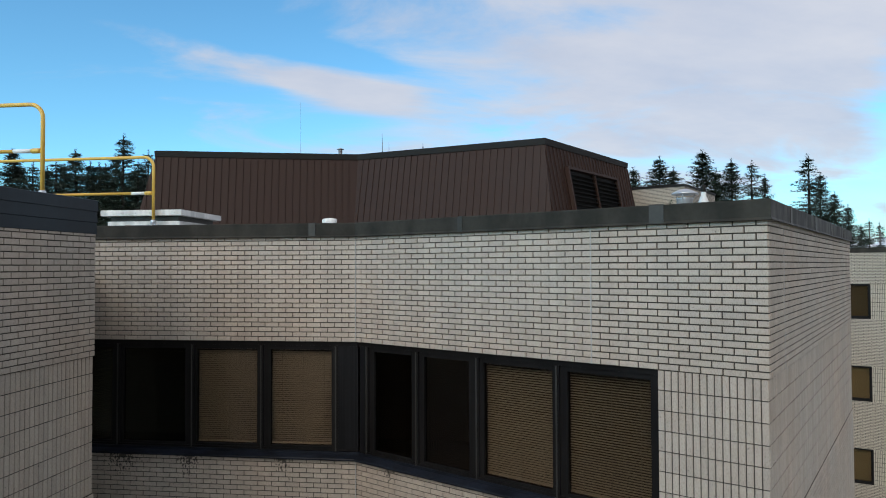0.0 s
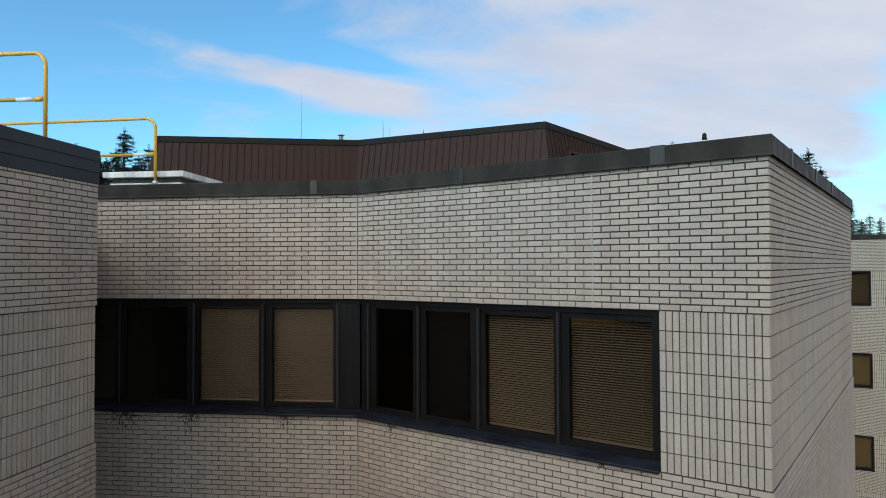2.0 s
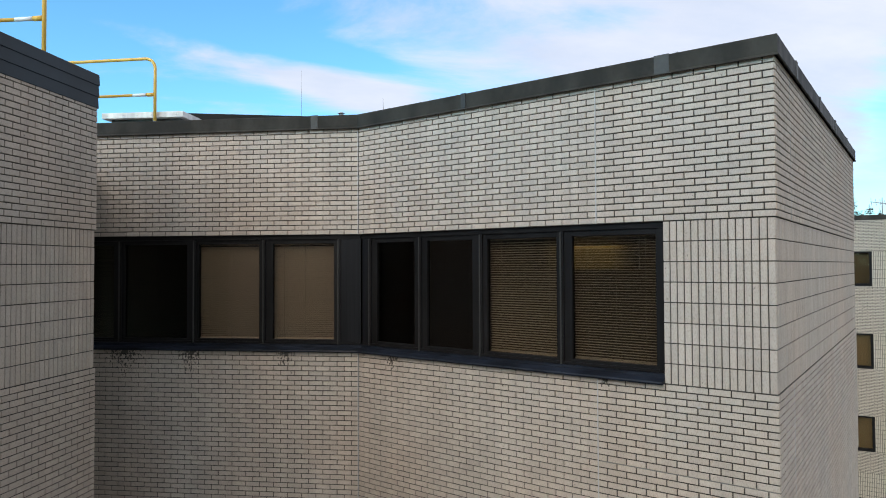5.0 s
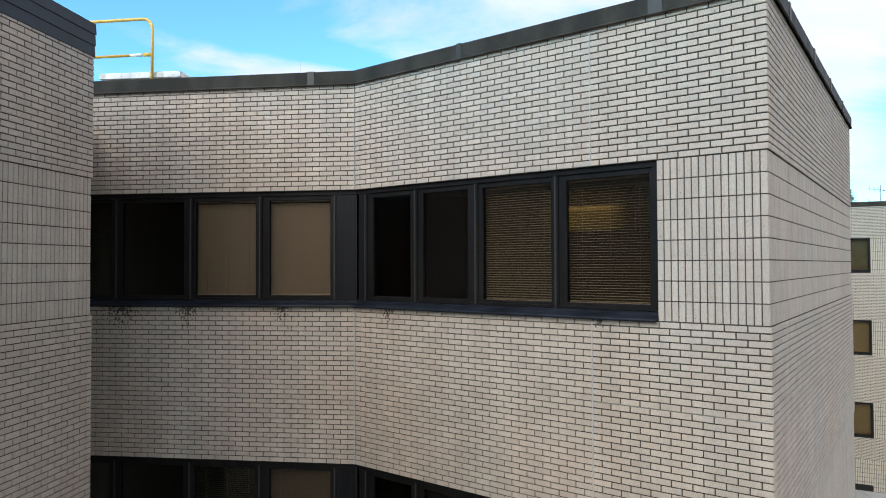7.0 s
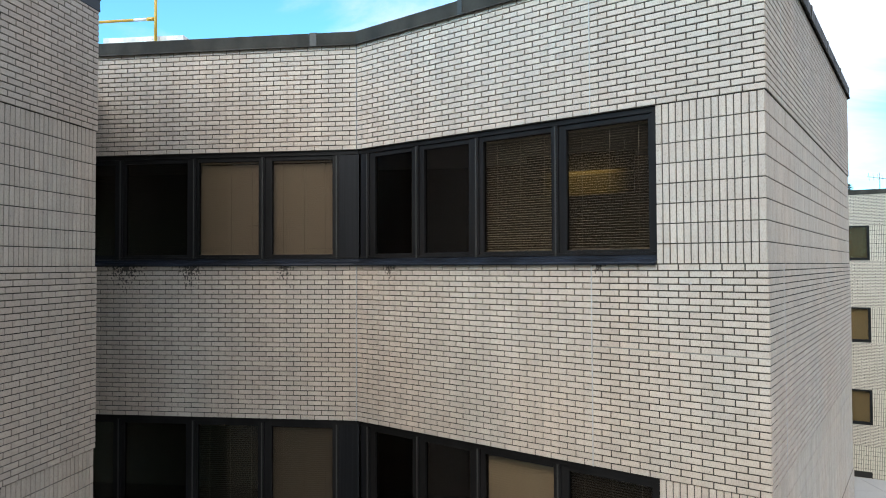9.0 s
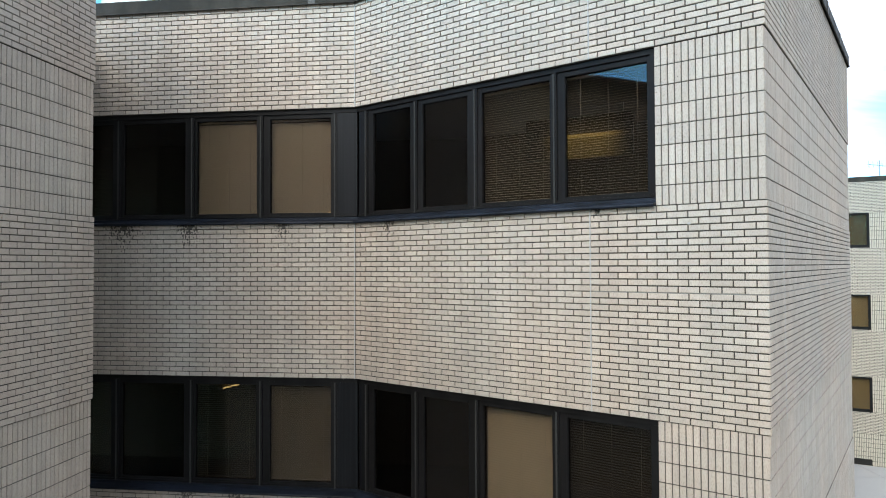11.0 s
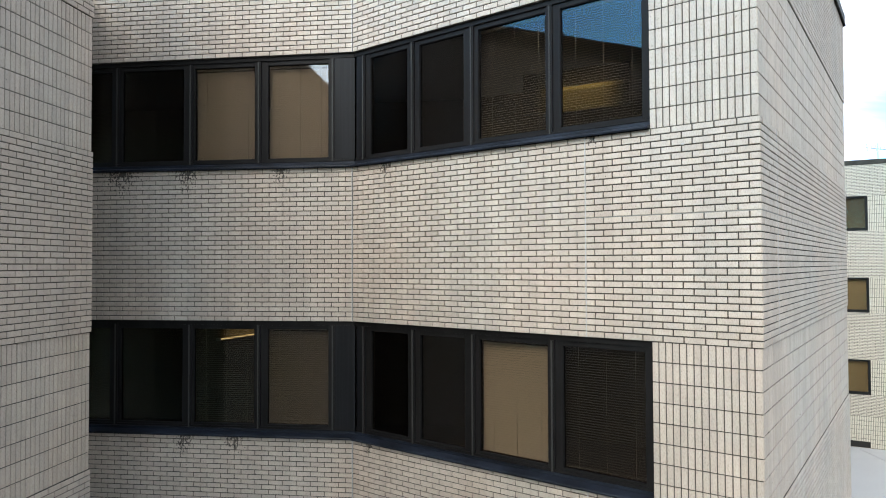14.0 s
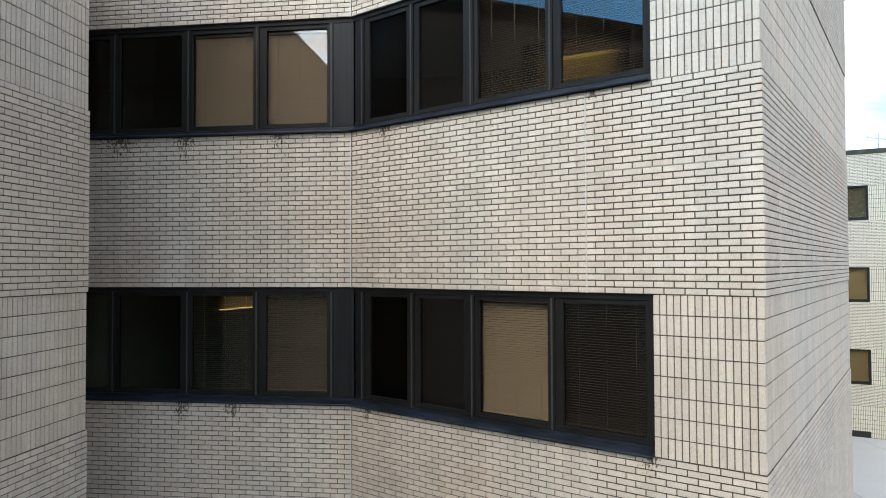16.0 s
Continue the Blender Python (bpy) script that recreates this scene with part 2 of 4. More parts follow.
SILLMETAL = material("blue_black_sill_metal", (0.005, 0.0065, 0.010), (0.011, 0.0145, 0.022), 0.5, 0.0, spec=0.2, fine=40, coarse=2.5, streak=(2.5, 2.5, 8.0), streak_range=(0.6, 1.5))
PANEL = material("streaked_bronze_panel", (0.003, 0.0032, 0.004), (0.009, 0.009, 0.010), 0.5, 0.0, spec=0.15, fine=30, coarse=1.2, bump=0.03, streak=(30.0, 30.0, 0.5), streak_range=(0.75, 1.4))
BROWN = material("brown_standing_seam_metal", (0.031, 0.016, 0.012), (0.044, 0.023, 0.017), 0.6, 0.0, spec=0.15, fine=12, coarse=0.5, bump=0.02, obj=0.08)
LOUVRE = material("louvre_black_metal", (0.004, 0.004, 0.004), (0.009, 0.008, 0.007), 0.7, 0.0, fine=30, spec=0.05)
BLACKMETAL = material("black_metal", (0.010, 0.009, 0.008), (0.018, 0.016, 0.014), 0.6, 0.0, fine=30, spec=0.15)
YELLOW = material("yellow_safety_paint", (0.62, 0.36, 0.05), (0.75, 0.47, 0.10), 0.42, fine=40, coarse=4)
WHITETAPE = material("white_tape", (0.7, 0.7, 0.68), (0.8, 0.8, 0.78), 0.5)
GALV = material("galvanised_steel", (0.42, 0.43, 0.44), (0.58, 0.59, 0.60), 0.38, 0.7, fine=30, coarse=6)
FLASH = material("white_roof_flashing", (0.62, 0.60, 0.56), (0.78, 0.77, 0.74), 0.6, fine=30, coarse=3, streak=(5, 5, 1))
GREYCURB = material("grey_curb_metal", (0.16, 0.155, 0.15), (0.24, 0.235, 0.23), 0.55, 0.2, fine=30)
ROOFING = material("grey_roof_membrane", (0.20, 0.20, 0.19), (0.30, 0.30, 0.29), 0.9, fine=40, coarse=0.7)
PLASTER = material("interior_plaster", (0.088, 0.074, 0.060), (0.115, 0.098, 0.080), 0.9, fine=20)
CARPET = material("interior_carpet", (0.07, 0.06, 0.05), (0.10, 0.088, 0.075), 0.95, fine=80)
SLAT_CREAM = material("cream_blind_slat", (0.66, 0.60, 0.52), (0.72, 0.66, 0.57), 0.5, fine=20, coarse=1.0)
FAR_BLIND = material("olive_tan_blind", (0.56, 0.53, 0.40), (0.62, 0.59, 0.45), 0.7, fine=20, coarse=1.0)
FAR_BLIND_DARK = material("olive_brown_blind", (0.22, 0.20, 0.155), (0.26, 0.238, 0.185), 0.7, fine=20, coarse=1.0)
SLAT = material("tan_blind_slat", (0.44, 0.405, 0.325), (0.51, 0.47, 0.38), 0.5, fine=20, coarse=1.0)
SLAT_MID = material("brown_blind_slat", (0.19, 0.175, 0.135), (0.23, 0.21, 0.165), 0.5, fine=20, coarse=1.0)
SLAT_GREY = material("bronze_blind_slat", (0.065, 0.060, 0.048), (0.09, 0.083, 0.064), 0.45, fine=20, coarse=1.0)
CORD = material("blind_cord", (0.30, 0.28, 0.25), (0.38, 0.36, 0.32), 0.8)
PAVING = material("pale_concrete_paving", (0.30, 0.30, 0.295), (0.42, 0.42, 0.41), 0.85, fine=18, coarse=0.35)
GROUND = material("winter_ground", (0.10, 0.105, 0.075), (0.20, 0.19, 0.15), 0.95, fine=2.0, coarse=0.05)
BARK = material("conifer_bark", (0.022, 0.018, 0.014), (0.042, 0.034, 0.027), 0.95, fine=20)
NEEDLES = material("dark_conifer_needles", (0.022, 0.036, 0.026), (0.050, 0.074, 0.050), 0.8, fine=3, coarse=0.4, bump=0, island=0.25)
SNOW = material("snowy_rock", (0.35, 0.38, 0.45), (0.85, 0.87, 0.9), 0.8, fine=0.02, coarse=0.004, bump=0)
RUNNING = pattern("far_running_brick", 0.2032, 0.0677, 0.5, (0.42, 0.368, 0.298))
SOLDIER = pattern("far_stacked_brick", 0.0677, 0.2032, 0.0, (0.45, 0.40, 0.318))


def glass_material(name, tint_col, head_on):
    """Tinted pane: clear tint, with gloss that grows towards grazing angles."""
    m = bpy.data.materials.new(name)
    m.use_nodes = True
    n, l = m.node_tree.nodes, m.node_tree.links
    n.remove(n["Principled BSDF"])
    tr, gl, lw, pw, ma, mx = (n.new(k) for k in ("ShaderNodeBsdfTransparent", "ShaderNodeBsdfGlossy", "ShaderNodeLayerWeight", "ShaderNodeMath", "ShaderNodeMath", "ShaderNodeMixShader"))
    tr.inputs[0].default_value = (*tint_col, 1)
    gl.inputs["Color"].default_value = (0.9, 0.93, 1.0, 1)
    gl.inputs["Roughness"].default_value = 0.006
    lw.inputs["Blend"].default_value = 0.5
    pw.operation, ma.operation = "POWER", "MULTIPLY_ADD"
    pw.inputs[1].default_value = 5.0
    ma.inputs[1].default_value, ma.inputs[2].default_value = 1 - head_on, head_on
    l.new(lw.outputs["Facing"], pw.inputs[0])
    l.new(pw.outputs[0], ma.inputs[0])
    l.new(ma.outputs[0], mx.inputs[0])
    l.new(tr.outputs[0], mx.inputs[1])
    l.new(gl.outputs[0], mx.inputs[2])
    l.new(mx.outputs[0], n["Material Output"].inputs[0])
    return m


GLASS = glass_material("bronze_tinted_glass", (0.725, 0.68, 0.625), 0.030)
# darker copy of GLASS: the dimness of the rooms behind is in its tint
GLASS_DIM_ROOM = glass_material("dim_room_bronze_glass", (0.42, 0.37, 0.32), 0.018)
# same glass, tint and gloss lowered to stand in for dark reflections far off
GLASS_FAR_DULL = glass_material("dulled_far_glass", (0.62, 0.57, 0.50), 0.004)


def glow(name, col, strength):
    m = bpy.data.materials.new(name)
    m.use_nodes = True
    p = m.node_tree.nodes["Principled BSDF"]
    p.inputs["Base Color"].default_value = (0.8, 0.8, 0.75, 1)
    p.inputs["Emission Color"].default_value = (*col, 1)
    p.inputs["Emission Strength"].default_value = strength
    return m


def soft_glow(name, col, strength, middle, reach, low, high):
    """A lit diffuser, brightest round its tube and fading towards its ends and towards the height low."""
    m = glow(name, col, strength)
    n, l = m.node_tree.nodes, m.node_tree.links
    tc, sp = n.new("ShaderNodeTexCoord"), n.new("ShaderNodeSeparateXYZ")
    l.new(tc.outputs["Object"], sp.inputs[0])
    off, size, ends, rise, both = n.new("ShaderNodeMath"), n.new("ShaderNodeMath"), n.new("ShaderNodeMapRange"), n.new("ShaderNodeMapRange"), n.new("ShaderNodeMath")
    off.operation, size.operation, both.operation = "SUBTRACT", "ABSOLUTE", "MULTIPLY"
    l.new(sp.outputs[0], off.inputs[0])
    off.inputs[1].default_value = middle
    l.new(off.outputs[0], size.inputs[0])
    ends.interpolation_type = "SMOOTHSTEP"
    l.new(size.outputs[0], ends.inputs["Value"])
    ends.inputs["From Min"].default_value, ends.inputs["From Max"].default_value = reach, reach * 0.35
    l.new(sp.outputs[2], rise.inputs["Value"])
    rise.inputs["From Min"].default_value, rise.inputs["From Max"].default_value = low, high
    l.new(ends.outputs[0], both.inputs[0])
    l.new(rise.outputs[0], both.inputs[1])
    ml = n.new("ShaderNodeMath")
    ml.operation = "MULTIPLY"
    l.new(both.outputs[0], ml.inputs[0])
    ml.inputs[1].default_value = strength
    p = n["Principled BSDF"]
    p.inputs["Base Color"].default_value = (0.05, 0.045, 0.035, 1)
    l.new(ml.outputs[0], p.inputs["Emission Strength"])
    return m


TUBE = glow("warm_fluorescent_tube", (1.0, 0.74, 0.30), 0.62)
SHADE_GLOW = soft_glow("amber_lamp_shade", (1.0, 0.70, 0.20), 0.08, 0.0, 0.62, 0.26, 0.02)
STRIP_GLOW = soft_glow("yellow_strip_lamp", (1.0, 0.74, 0.20), 0.20, 0.10, 0.74, -0.2, 0.0)
LENS_GLOW = soft_glow("yellow_lamp_lens", (1.0, 0.74, 0.15), 0.085, 0.10, 0.74, -0.75, -0.02)
# faint wash of light over the strip, put in as emission
WASH_GLOW = soft_glow("wash_glow_reflector", (1.0, 0.74, 0.22), 0.022, 0.10, 0.70, 0.34, 0.03)


# ---- mesh helpers ----
def mesh(name, verts, faces, mat):
    me = bpy.data.meshes.new(name)
    me.from_pydata([tuple(v) for v in verts], [], faces)
    me.materials.append(mat)
    me.update()
    return me


def box_bm(bm, x0, x1, y0, y1, z0, z1, bevel=0.0):
    r = bmesh.ops.create_cube(bm, size=1.0, matrix=Matrix.Translation(((x0 + x1) / 2, (y0 + y1) / 2, (z0 + z1) / 2)) @ Matrix.Diagonal((x1 - x0, y1 - y0, z1 - z0, 1)))
    if bevel:
        es = list({e for v in r["verts"] for e in v.link_edges})
        bmesh.ops.bevel(bm, geom=es, offset=bevel, segments=2, affect="EDGES", profile=0.7)


def tube_bm(bm, pts, r, seg=12, caps=True):
    """A round bar along a list of points."""
    pts = [Vector(p) for p in pts]
    rings = []
    a = None
    for i, p in enumerate(pts):
        t = (pts[min(i + 1, len(pts) - 1)] - pts[max(i - 1, 0)]).normalized()
        if a is None:
            a = t.orthogonal()
        a = (a - t * a.dot(t)).normalized()
        b = a.cross(t).normalized()
        rad = r[i] if isinstance(r, (list, tuple)) else r
        rings.append([bm.verts.new(p + rad * (math.cos(k * math.tau / seg) * a + math.sin(k * math.tau / seg) * b)) for k in range(seg)])
    for r0, r1 in zip(rings, rings[1:]):
        for k in range(seg):
            f = bm.faces.new((r0[k], r0[(k + 1) % seg], r1[(k + 1) % seg], r1[k]))
            f.smooth = True
    if caps:
        bm.faces.new(rings[0][::-1])
        bm.faces.new(rings[-1])


def lathe_bm(bm, prof, seg=24, at=(0, 0, 0)):
    """A turned form from (radius, height) pairs."""
    rings = [[bm.verts.new((at[0] + r * math.cos(k * math.tau / seg), at[1] + r * math.sin(k * math.tau / seg), at[2] + z)) for k in range(seg)] for r, z in prof]
    for r0, r1 in zip(rings, rings[1:]):
        for k in range(seg):
            f = bm.faces.new((r0[k], r0[(k + 1) % seg], r1[(k + 1) % seg], r1[k]))
            f.smooth = True
    bm.faces.new(rings[0][::-1])
    bm.faces.new(rings[-1])


def from_bm(name, bm, mat):
    bmesh.ops.recalc_face_normals(bm, faces=bm.faces[:])
    me = bpy.data.meshes.new(name)
    bm.to_mesh(me)
    bm.free()
    me.materials.append(mat)
    return me


def part(name, bm, mat, parent, label=""):
    ob = new(name, from_bm(name, bm, mat) if isinstance(bm, bmesh.types.BMesh) else bm)
    ob.parent = parent
    return tagged(ob, label)


def box_part(name, parent, mat, x0, x1, y0, y1, z0, z1, bevel=0.0, label=""):
    bm = bmesh.new()
    box_bm(bm, x0, x1, y0, y1, z0, z1, bevel)
    return part(name, bm, mat, parent, label)


def thing(name, m, label, category, group="", kind=""):
    ob = new(name)
    ob.empty_display_size = 0.2
    ob.matrix_world = m
    return tagged(ob, label, category, group, kind)


# ---- plan ----
L, C = 0.2032, 0.06773                       # brick length and course with joints
HEAD1 = 10.60
SILL1, HEAD2 = HEAD1 - 24 * C, HEAD1 - 56 * C
SILL2, HEAD3 = HEAD2 - 24 * C, HEAD2 - 56 * C
TOP = HEAD1 + 22 * C
GZ = -0.9
ANG_A, ANG_B, ANG_C, ANG_D = -5.5, -35.5, 55.6, 84.5
P_AB = Vector((-1.445, 9.262, 0))


def along(p, ang, s, inward=0.0):
    a = radians(ang)
    return p + Vector((math.cos(a), math.sin(a), 0)) * s + Vector((-math.sin(a), math.cos(a), 0)) * inward


LEN_B, LEN_C = 26 * L, 38.5 * L
P_BC = along(P_AB, ANG_B, LEN_B)
P_CE = along(P_BC, ANG_C, LEN_C)
P_D = Vector((-4.352, 7.858, 0))
A_LEFT, D_BACK = -40 * L, -52 * L
M_A, M_B = pose(P_AB.x, P_AB.y, 0, 0, 0, ANG_A), pose(P_AB.x, P_AB.y, 0, 0, 0, ANG_B)
M_C, M_D = pose(P_BC.x, P_BC.y, 0, 0, 0, ANG_C), pose(P_D.x, P_D.y, 0, 0, 0, ANG_D)
WIDE = 1.019                                 # stretch of the bricks beyond the movement joint
WIN_END = LEN_B - 15 * C * WIDE - 0.008                     # where the ribbon window stops on wall B
DEEP = 0.011                                 # depth of the joints
SETBACK = 0.014                              # stacked bricks lie behind the others


def wall(name, m, boxes, label):
    bm = bmesh.new()
    for b in boxes:
        box_bm(bm, *b)
    ob = new(name, from_bm(name, bm, MORTAR))
    ob.matrix_world = m
    return tagged(ob, label, "wall", kind="structure")


T = 0.30
SB = SETBACK + DEEP
wall_a = wall("wall_a", M_A, [(A_LEFT, 0.0, DEEP, T, HEAD1, TOP), (A_LEFT, 0.0, DEEP, T, HEAD2, SILL1), (A_LEFT, 0.0, DEEP, T, HEAD3, SILL2), (A_LEFT, 0.0, DEEP, T, GZ, HEAD3)],
              "grey-beige running-bond brick wall with two dark ribbon windows")
wall_b = wall("wall_b", M_B, [(0, LEN_B - DEEP, DEEP, T, HEAD1, TOP), (0, LEN_B - DEEP, DEEP, T, HEAD2, SILL1), (0, LEN_B - DEEP, DEEP, T, HEAD3, SILL2),
                              (WIN_END + 0.004, LEN_B - SB, SB, T, SILL1, HEAD1), (WIN_END + 0.004, LEN_B - SB, SB, T, SILL2, HEAD2), (0, LEN_B - DEEP, DEEP, T, GZ, HEAD3)],
              "grey-beige brick wall with ribbon windows beside stacked bricks")
wall_c = wall("wall_c", M_C, [(T, LEN_C, DEEP, T, HEAD1, TOP), (T, LEN_C, SB, T, SILL1, HEAD1), (T, LEN_C, DEEP, T, HEAD2, SILL1), (T, LEN_C, SB, T, SILL2, HEAD2),
                              (T, LEN_C, DEEP, T, HEAD3, SILL2), (T, LEN_C, DEEP, T, GZ, HEAD3)], "windowless grey-beige brick wall with bands of stacked bricks")
wall_d = wall("wall_d", M_D, [(D_BACK, -DEEP, DEEP, T, HEAD1, TOP), (D_BACK, -SB, SB, T, SILL1, HEAD1), (D_BACK, -DEEP, DEEP, T, HEAD2, SILL1), (D_BACK, -SB, SB, T, SILL2, HEAD2),
                              (D_BACK, -DEEP, DEEP, T, HEAD3, SILL2), (D_BACK, -DEEP, DEEP, T, GZ, HEAD3)], "grey-beige brick wall of the side wing with stacked bands")


# ---- structure that closes the building ----
def prism(name, pts, z0, z1, mat, label, category):
    n = len(pts)
    verts = [(p[0], p[1], z) for z in (z0, z1) for p in pts]
    faces = [tuple(range(n))[::-1], tuple(range(n, 2 * n))] + [(i, (i + 1) % n, n + (i + 1) % n, n + i) for i in range(n)]
    return tagged(new(name, mesh(name, verts, faces, mat)), label, category, kind="structure")


far_a = along(P_AB, ANG_A, A_LEFT, 0.31)
in_ab = P_AB + Vector((0.09, 0.31, 0))
in_bc = along(along(P_BC, ANG_B, -0.31), ANG_B, 0, 0.31)
in_ce = along(P_CE, ANG_C, 0, 0.31)
outline = [far_a, in_ab, in_bc, in_ce, Vector((10.5, 30.0, 0)), Vector((8.0, 38, 0)), Vector((-18.0, 38.0, 0)), Vector((-18.0, 11.0, 0))]
prism("roof", outline, HEAD1 + 0.32, 11.95, ROOFING, "flat grey membrane roof behind the parapet", "roof")
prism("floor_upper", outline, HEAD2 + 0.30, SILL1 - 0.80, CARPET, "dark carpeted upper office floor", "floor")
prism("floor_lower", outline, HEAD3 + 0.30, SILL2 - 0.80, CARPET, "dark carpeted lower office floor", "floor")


def plain_wall(name, p, q, z0, z1, mat, label, thick=0.25):
    d = q - p
    ang = math.degrees(math.atan2(d.y, d.x))
    bm = bmesh.new()
    box_bm(bm, 0, d.length, 0, thick, z0, z1)
    ob = new(name, from_bm(name, bm, mat))
    ob.matrix_world = pose(p.x, p.y, 0, 0, 0, ang)
    return tagged(ob, label, "wall", kind="structure")


for nm, p, q in (("wall_side", along(P_CE, ANG_C, -0.02, 0.302), Vector((10.5, 30.0, 0))), ("wall_rear_side", Vector((10.5, 30.0, 0)), Vector((8.0, 38.0, 0))),
                 ("wall_rear", Vector((8.0, 38.0, 0)), Vector((-18.0, 38.0, 0))), ("wall_far_side", Vector((-18.0, 38.0, 0)), Vector((-18.0, 11.0, 0)))):
    plain_wall(nm, p, q, GZ, TOP, RUNNING, "plain brick wall closing the building")
# rooms behind the glass
bk_a0, bk_ab, bk_b1 = along(P_AB, ANG_A, A_LEFT, 4.2), along(P_AB, ANG_A, 1.15, 4.2), along(P_AB, ANG_B, LEN_B - 0.31, 5.4)
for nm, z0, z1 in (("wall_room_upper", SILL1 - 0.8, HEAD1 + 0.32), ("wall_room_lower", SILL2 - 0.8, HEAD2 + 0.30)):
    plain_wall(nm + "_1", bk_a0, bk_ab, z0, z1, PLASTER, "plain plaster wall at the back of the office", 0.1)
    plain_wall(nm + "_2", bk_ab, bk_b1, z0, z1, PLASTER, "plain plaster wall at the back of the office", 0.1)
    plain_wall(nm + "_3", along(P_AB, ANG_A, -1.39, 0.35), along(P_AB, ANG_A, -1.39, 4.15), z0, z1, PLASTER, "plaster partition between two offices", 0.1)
# side wing that carries wall_d
wing = [along(P_D, ANG_D, -0.31, 0.31), along(P_D, ANG_D, -0.31, 7.0), along(P_D, ANG_D, D_BACK, 7.0), along(P_D, ANG_D, D_BACK, 0.31)]
prism("roof_side_wing", wing, 11.2, 12.12, ROOFING, "flat grey roof of the side wing", "roof")
plain_wall("wall_wing_end", along(P_D, ANG_D, -SB, T + 0.002), along(P_D, ANG_D, -SB, 7.0), GZ, TOP, RUNNING, "end wall of the side wing in running bond", 0.29)
# added out of view: blocks low sun so the lower storeys darken
plain_wall("wall_wing_long", along(P_D, ANG_D, -110 * L, 0.0), along(P_D, ANG_D, D_BACK - 0.31, 0.0), GZ, TOP + 0.3, RUNNING, "unseen brick wall added beyond the side wing to shade the lower facades", 0.3)
plain_wall("wall_wing_rear", along(P_D, ANG_D, D_BACK, 7.0), along(P_D, ANG_D, D_BACK, 0.31), GZ, TOP, RUNNING, "rear wall of the side wing in running bond", 0.28)


# added just outside the view: cuts skylight on the left of wall_a
plain_wall("wall_link", Vector((-5.42, 8.27, 0)), Vector((-5.42, 9.62, 0)), GZ, 11.6, RUNNING, "unseen brick wall added across the gap to darken the corner of wall_a")


# ---- ground ----
def grid_ground():
    n, ext = 24, 2600.0
    verts = []
    for j in range(n + 1):
        for i in range(n + 1):
            x, y = (i / n * 2 - 1), (j / n * 2 - 1)
            x, y = ext * abs(x) ** 2.4 * (1 if x > 0 else -1), ext * abs(y) ** 2.4 * (1 if y > 0 else -1)
            r = math.hypot(x, y)
            verts.append((x, y, GZ - 0.05 + (0 if r < 90 else noise.noise((x * 0.004, y * 0.004, 0)) * min(8, (r - 90) * 0.02))))
    faces = [(j * (n + 1) + i, j * (n + 1) + i + 1, (j + 1) * (n + 1) + i + 1, (j + 1) * (n + 1) + i) for j in range(n) for i in range(n)]
    return tagged(new("ground", mesh("ground", verts, faces, GROUND)), "dull winter grass and earth round the buildings", "ground", kind="structure")


grid_ground()


def pavement():
    """Concrete yard cast in slabs with open joints."""
    ob = new("pavement")
    tagged(ob, "pale concrete yard of large cast slabs", "pavement", kind="structure")
    base = bmesh.new()
    box_bm(base, -4.3, 50.0, 11.7, 60, GZ - 0.12, GZ - 0.03)
    part("bed", base, MORTAR, ob)
    bm = bmesh.new()
    box_bm(bm, -2.24, 2.24, -2.24, 2.24, -0.06, 0.0, 0.012)
    me = from_bm("slab", bm, PAVING)
    for i in range(12):
        for j in range(4, 14):
            s = new("slab", me)
            s.parent = ob
            s.location = (-2 + 4.5 * i, -4 + 4.5 * j, GZ + random.uniform(-0.004, 0.004))
    return ob


pavement()


# ---- coping ----
def sweep(pts, prof, mat, name):
    """A profile of (outward, height) pairs run along a path, mitred at the corners; outward lies on the right of the path."""
    pts = [Vector((p[0], p[1], 0)) for p in pts]
    rows = []
    for i, p in enumerate(pts):
        d0 = (p - pts[i - 1]).normalized() if i else (pts[1] - p).normalized()
        d1 = (pts[i + 1] - p).normalized() if i < len(pts) - 1 else d0
        n0, n1 = Vector((d0.y, -d0.x, 0)), Vector((d1.y, -d1.x, 0))
        b = (n0 + n1).normalized()
        b /= max(0.2, b.dot(n0))
        rows.append([(p.x + b.x * o, p.y + b.y * o, z) for o, z in prof])
    k = len(prof)
    verts = [v for r in rows for v in r]
    faces = [(i * k + j, (i + 1) * k + j, (i + 1) * k + (j + 1) % k, i * k + (j + 1) % k) for i in range(len(rows) - 1) for j in range(k)]
    faces += [tuple(range(k))[::-1], tuple((len(rows) - 1) * k + j for j in range(k))]
    me = mesh(name, verts, faces, mat)
    bm = bmesh.new()
    bm.from_mesh(me)
    bmesh.ops.recalc_face_normals(bm, faces=bm.faces[:])
    bm.to_mesh(me)
    bm.free()
    return me


CB, CT = 12.066, 12.266
coping_prof = [(0.022, CB + 0.012), (0.040, CB), (0.048, CB + 0.006), (0.040, CB + 0.022), (0.034, CB + 0.03), (0.036, CT - 0.012), (0.028, CT), (-0.32, CT - 0.03), (-0.33, CT - 0.22), (-0.30, CT - 0.22), (-0.29, CT - 0.06), (0.0, CT - 0.04)]
coping_path = [along(P_AB, ANG_A, A_LEFT), P_AB, P_BC, P_CE, P_CE + Vector((0.3, 4.0, 0))]
coping_mesh = sweep(coping_path, coping_prof, COPING, "coping")
coping_mesh.materials.append(COPING_WORN)
for poly in coping_mesh.polygons:
    if poly.index >= 2 * len(coping_prof) and poly.index < 4 * len(coping_prof):
        poly.material_index = 1
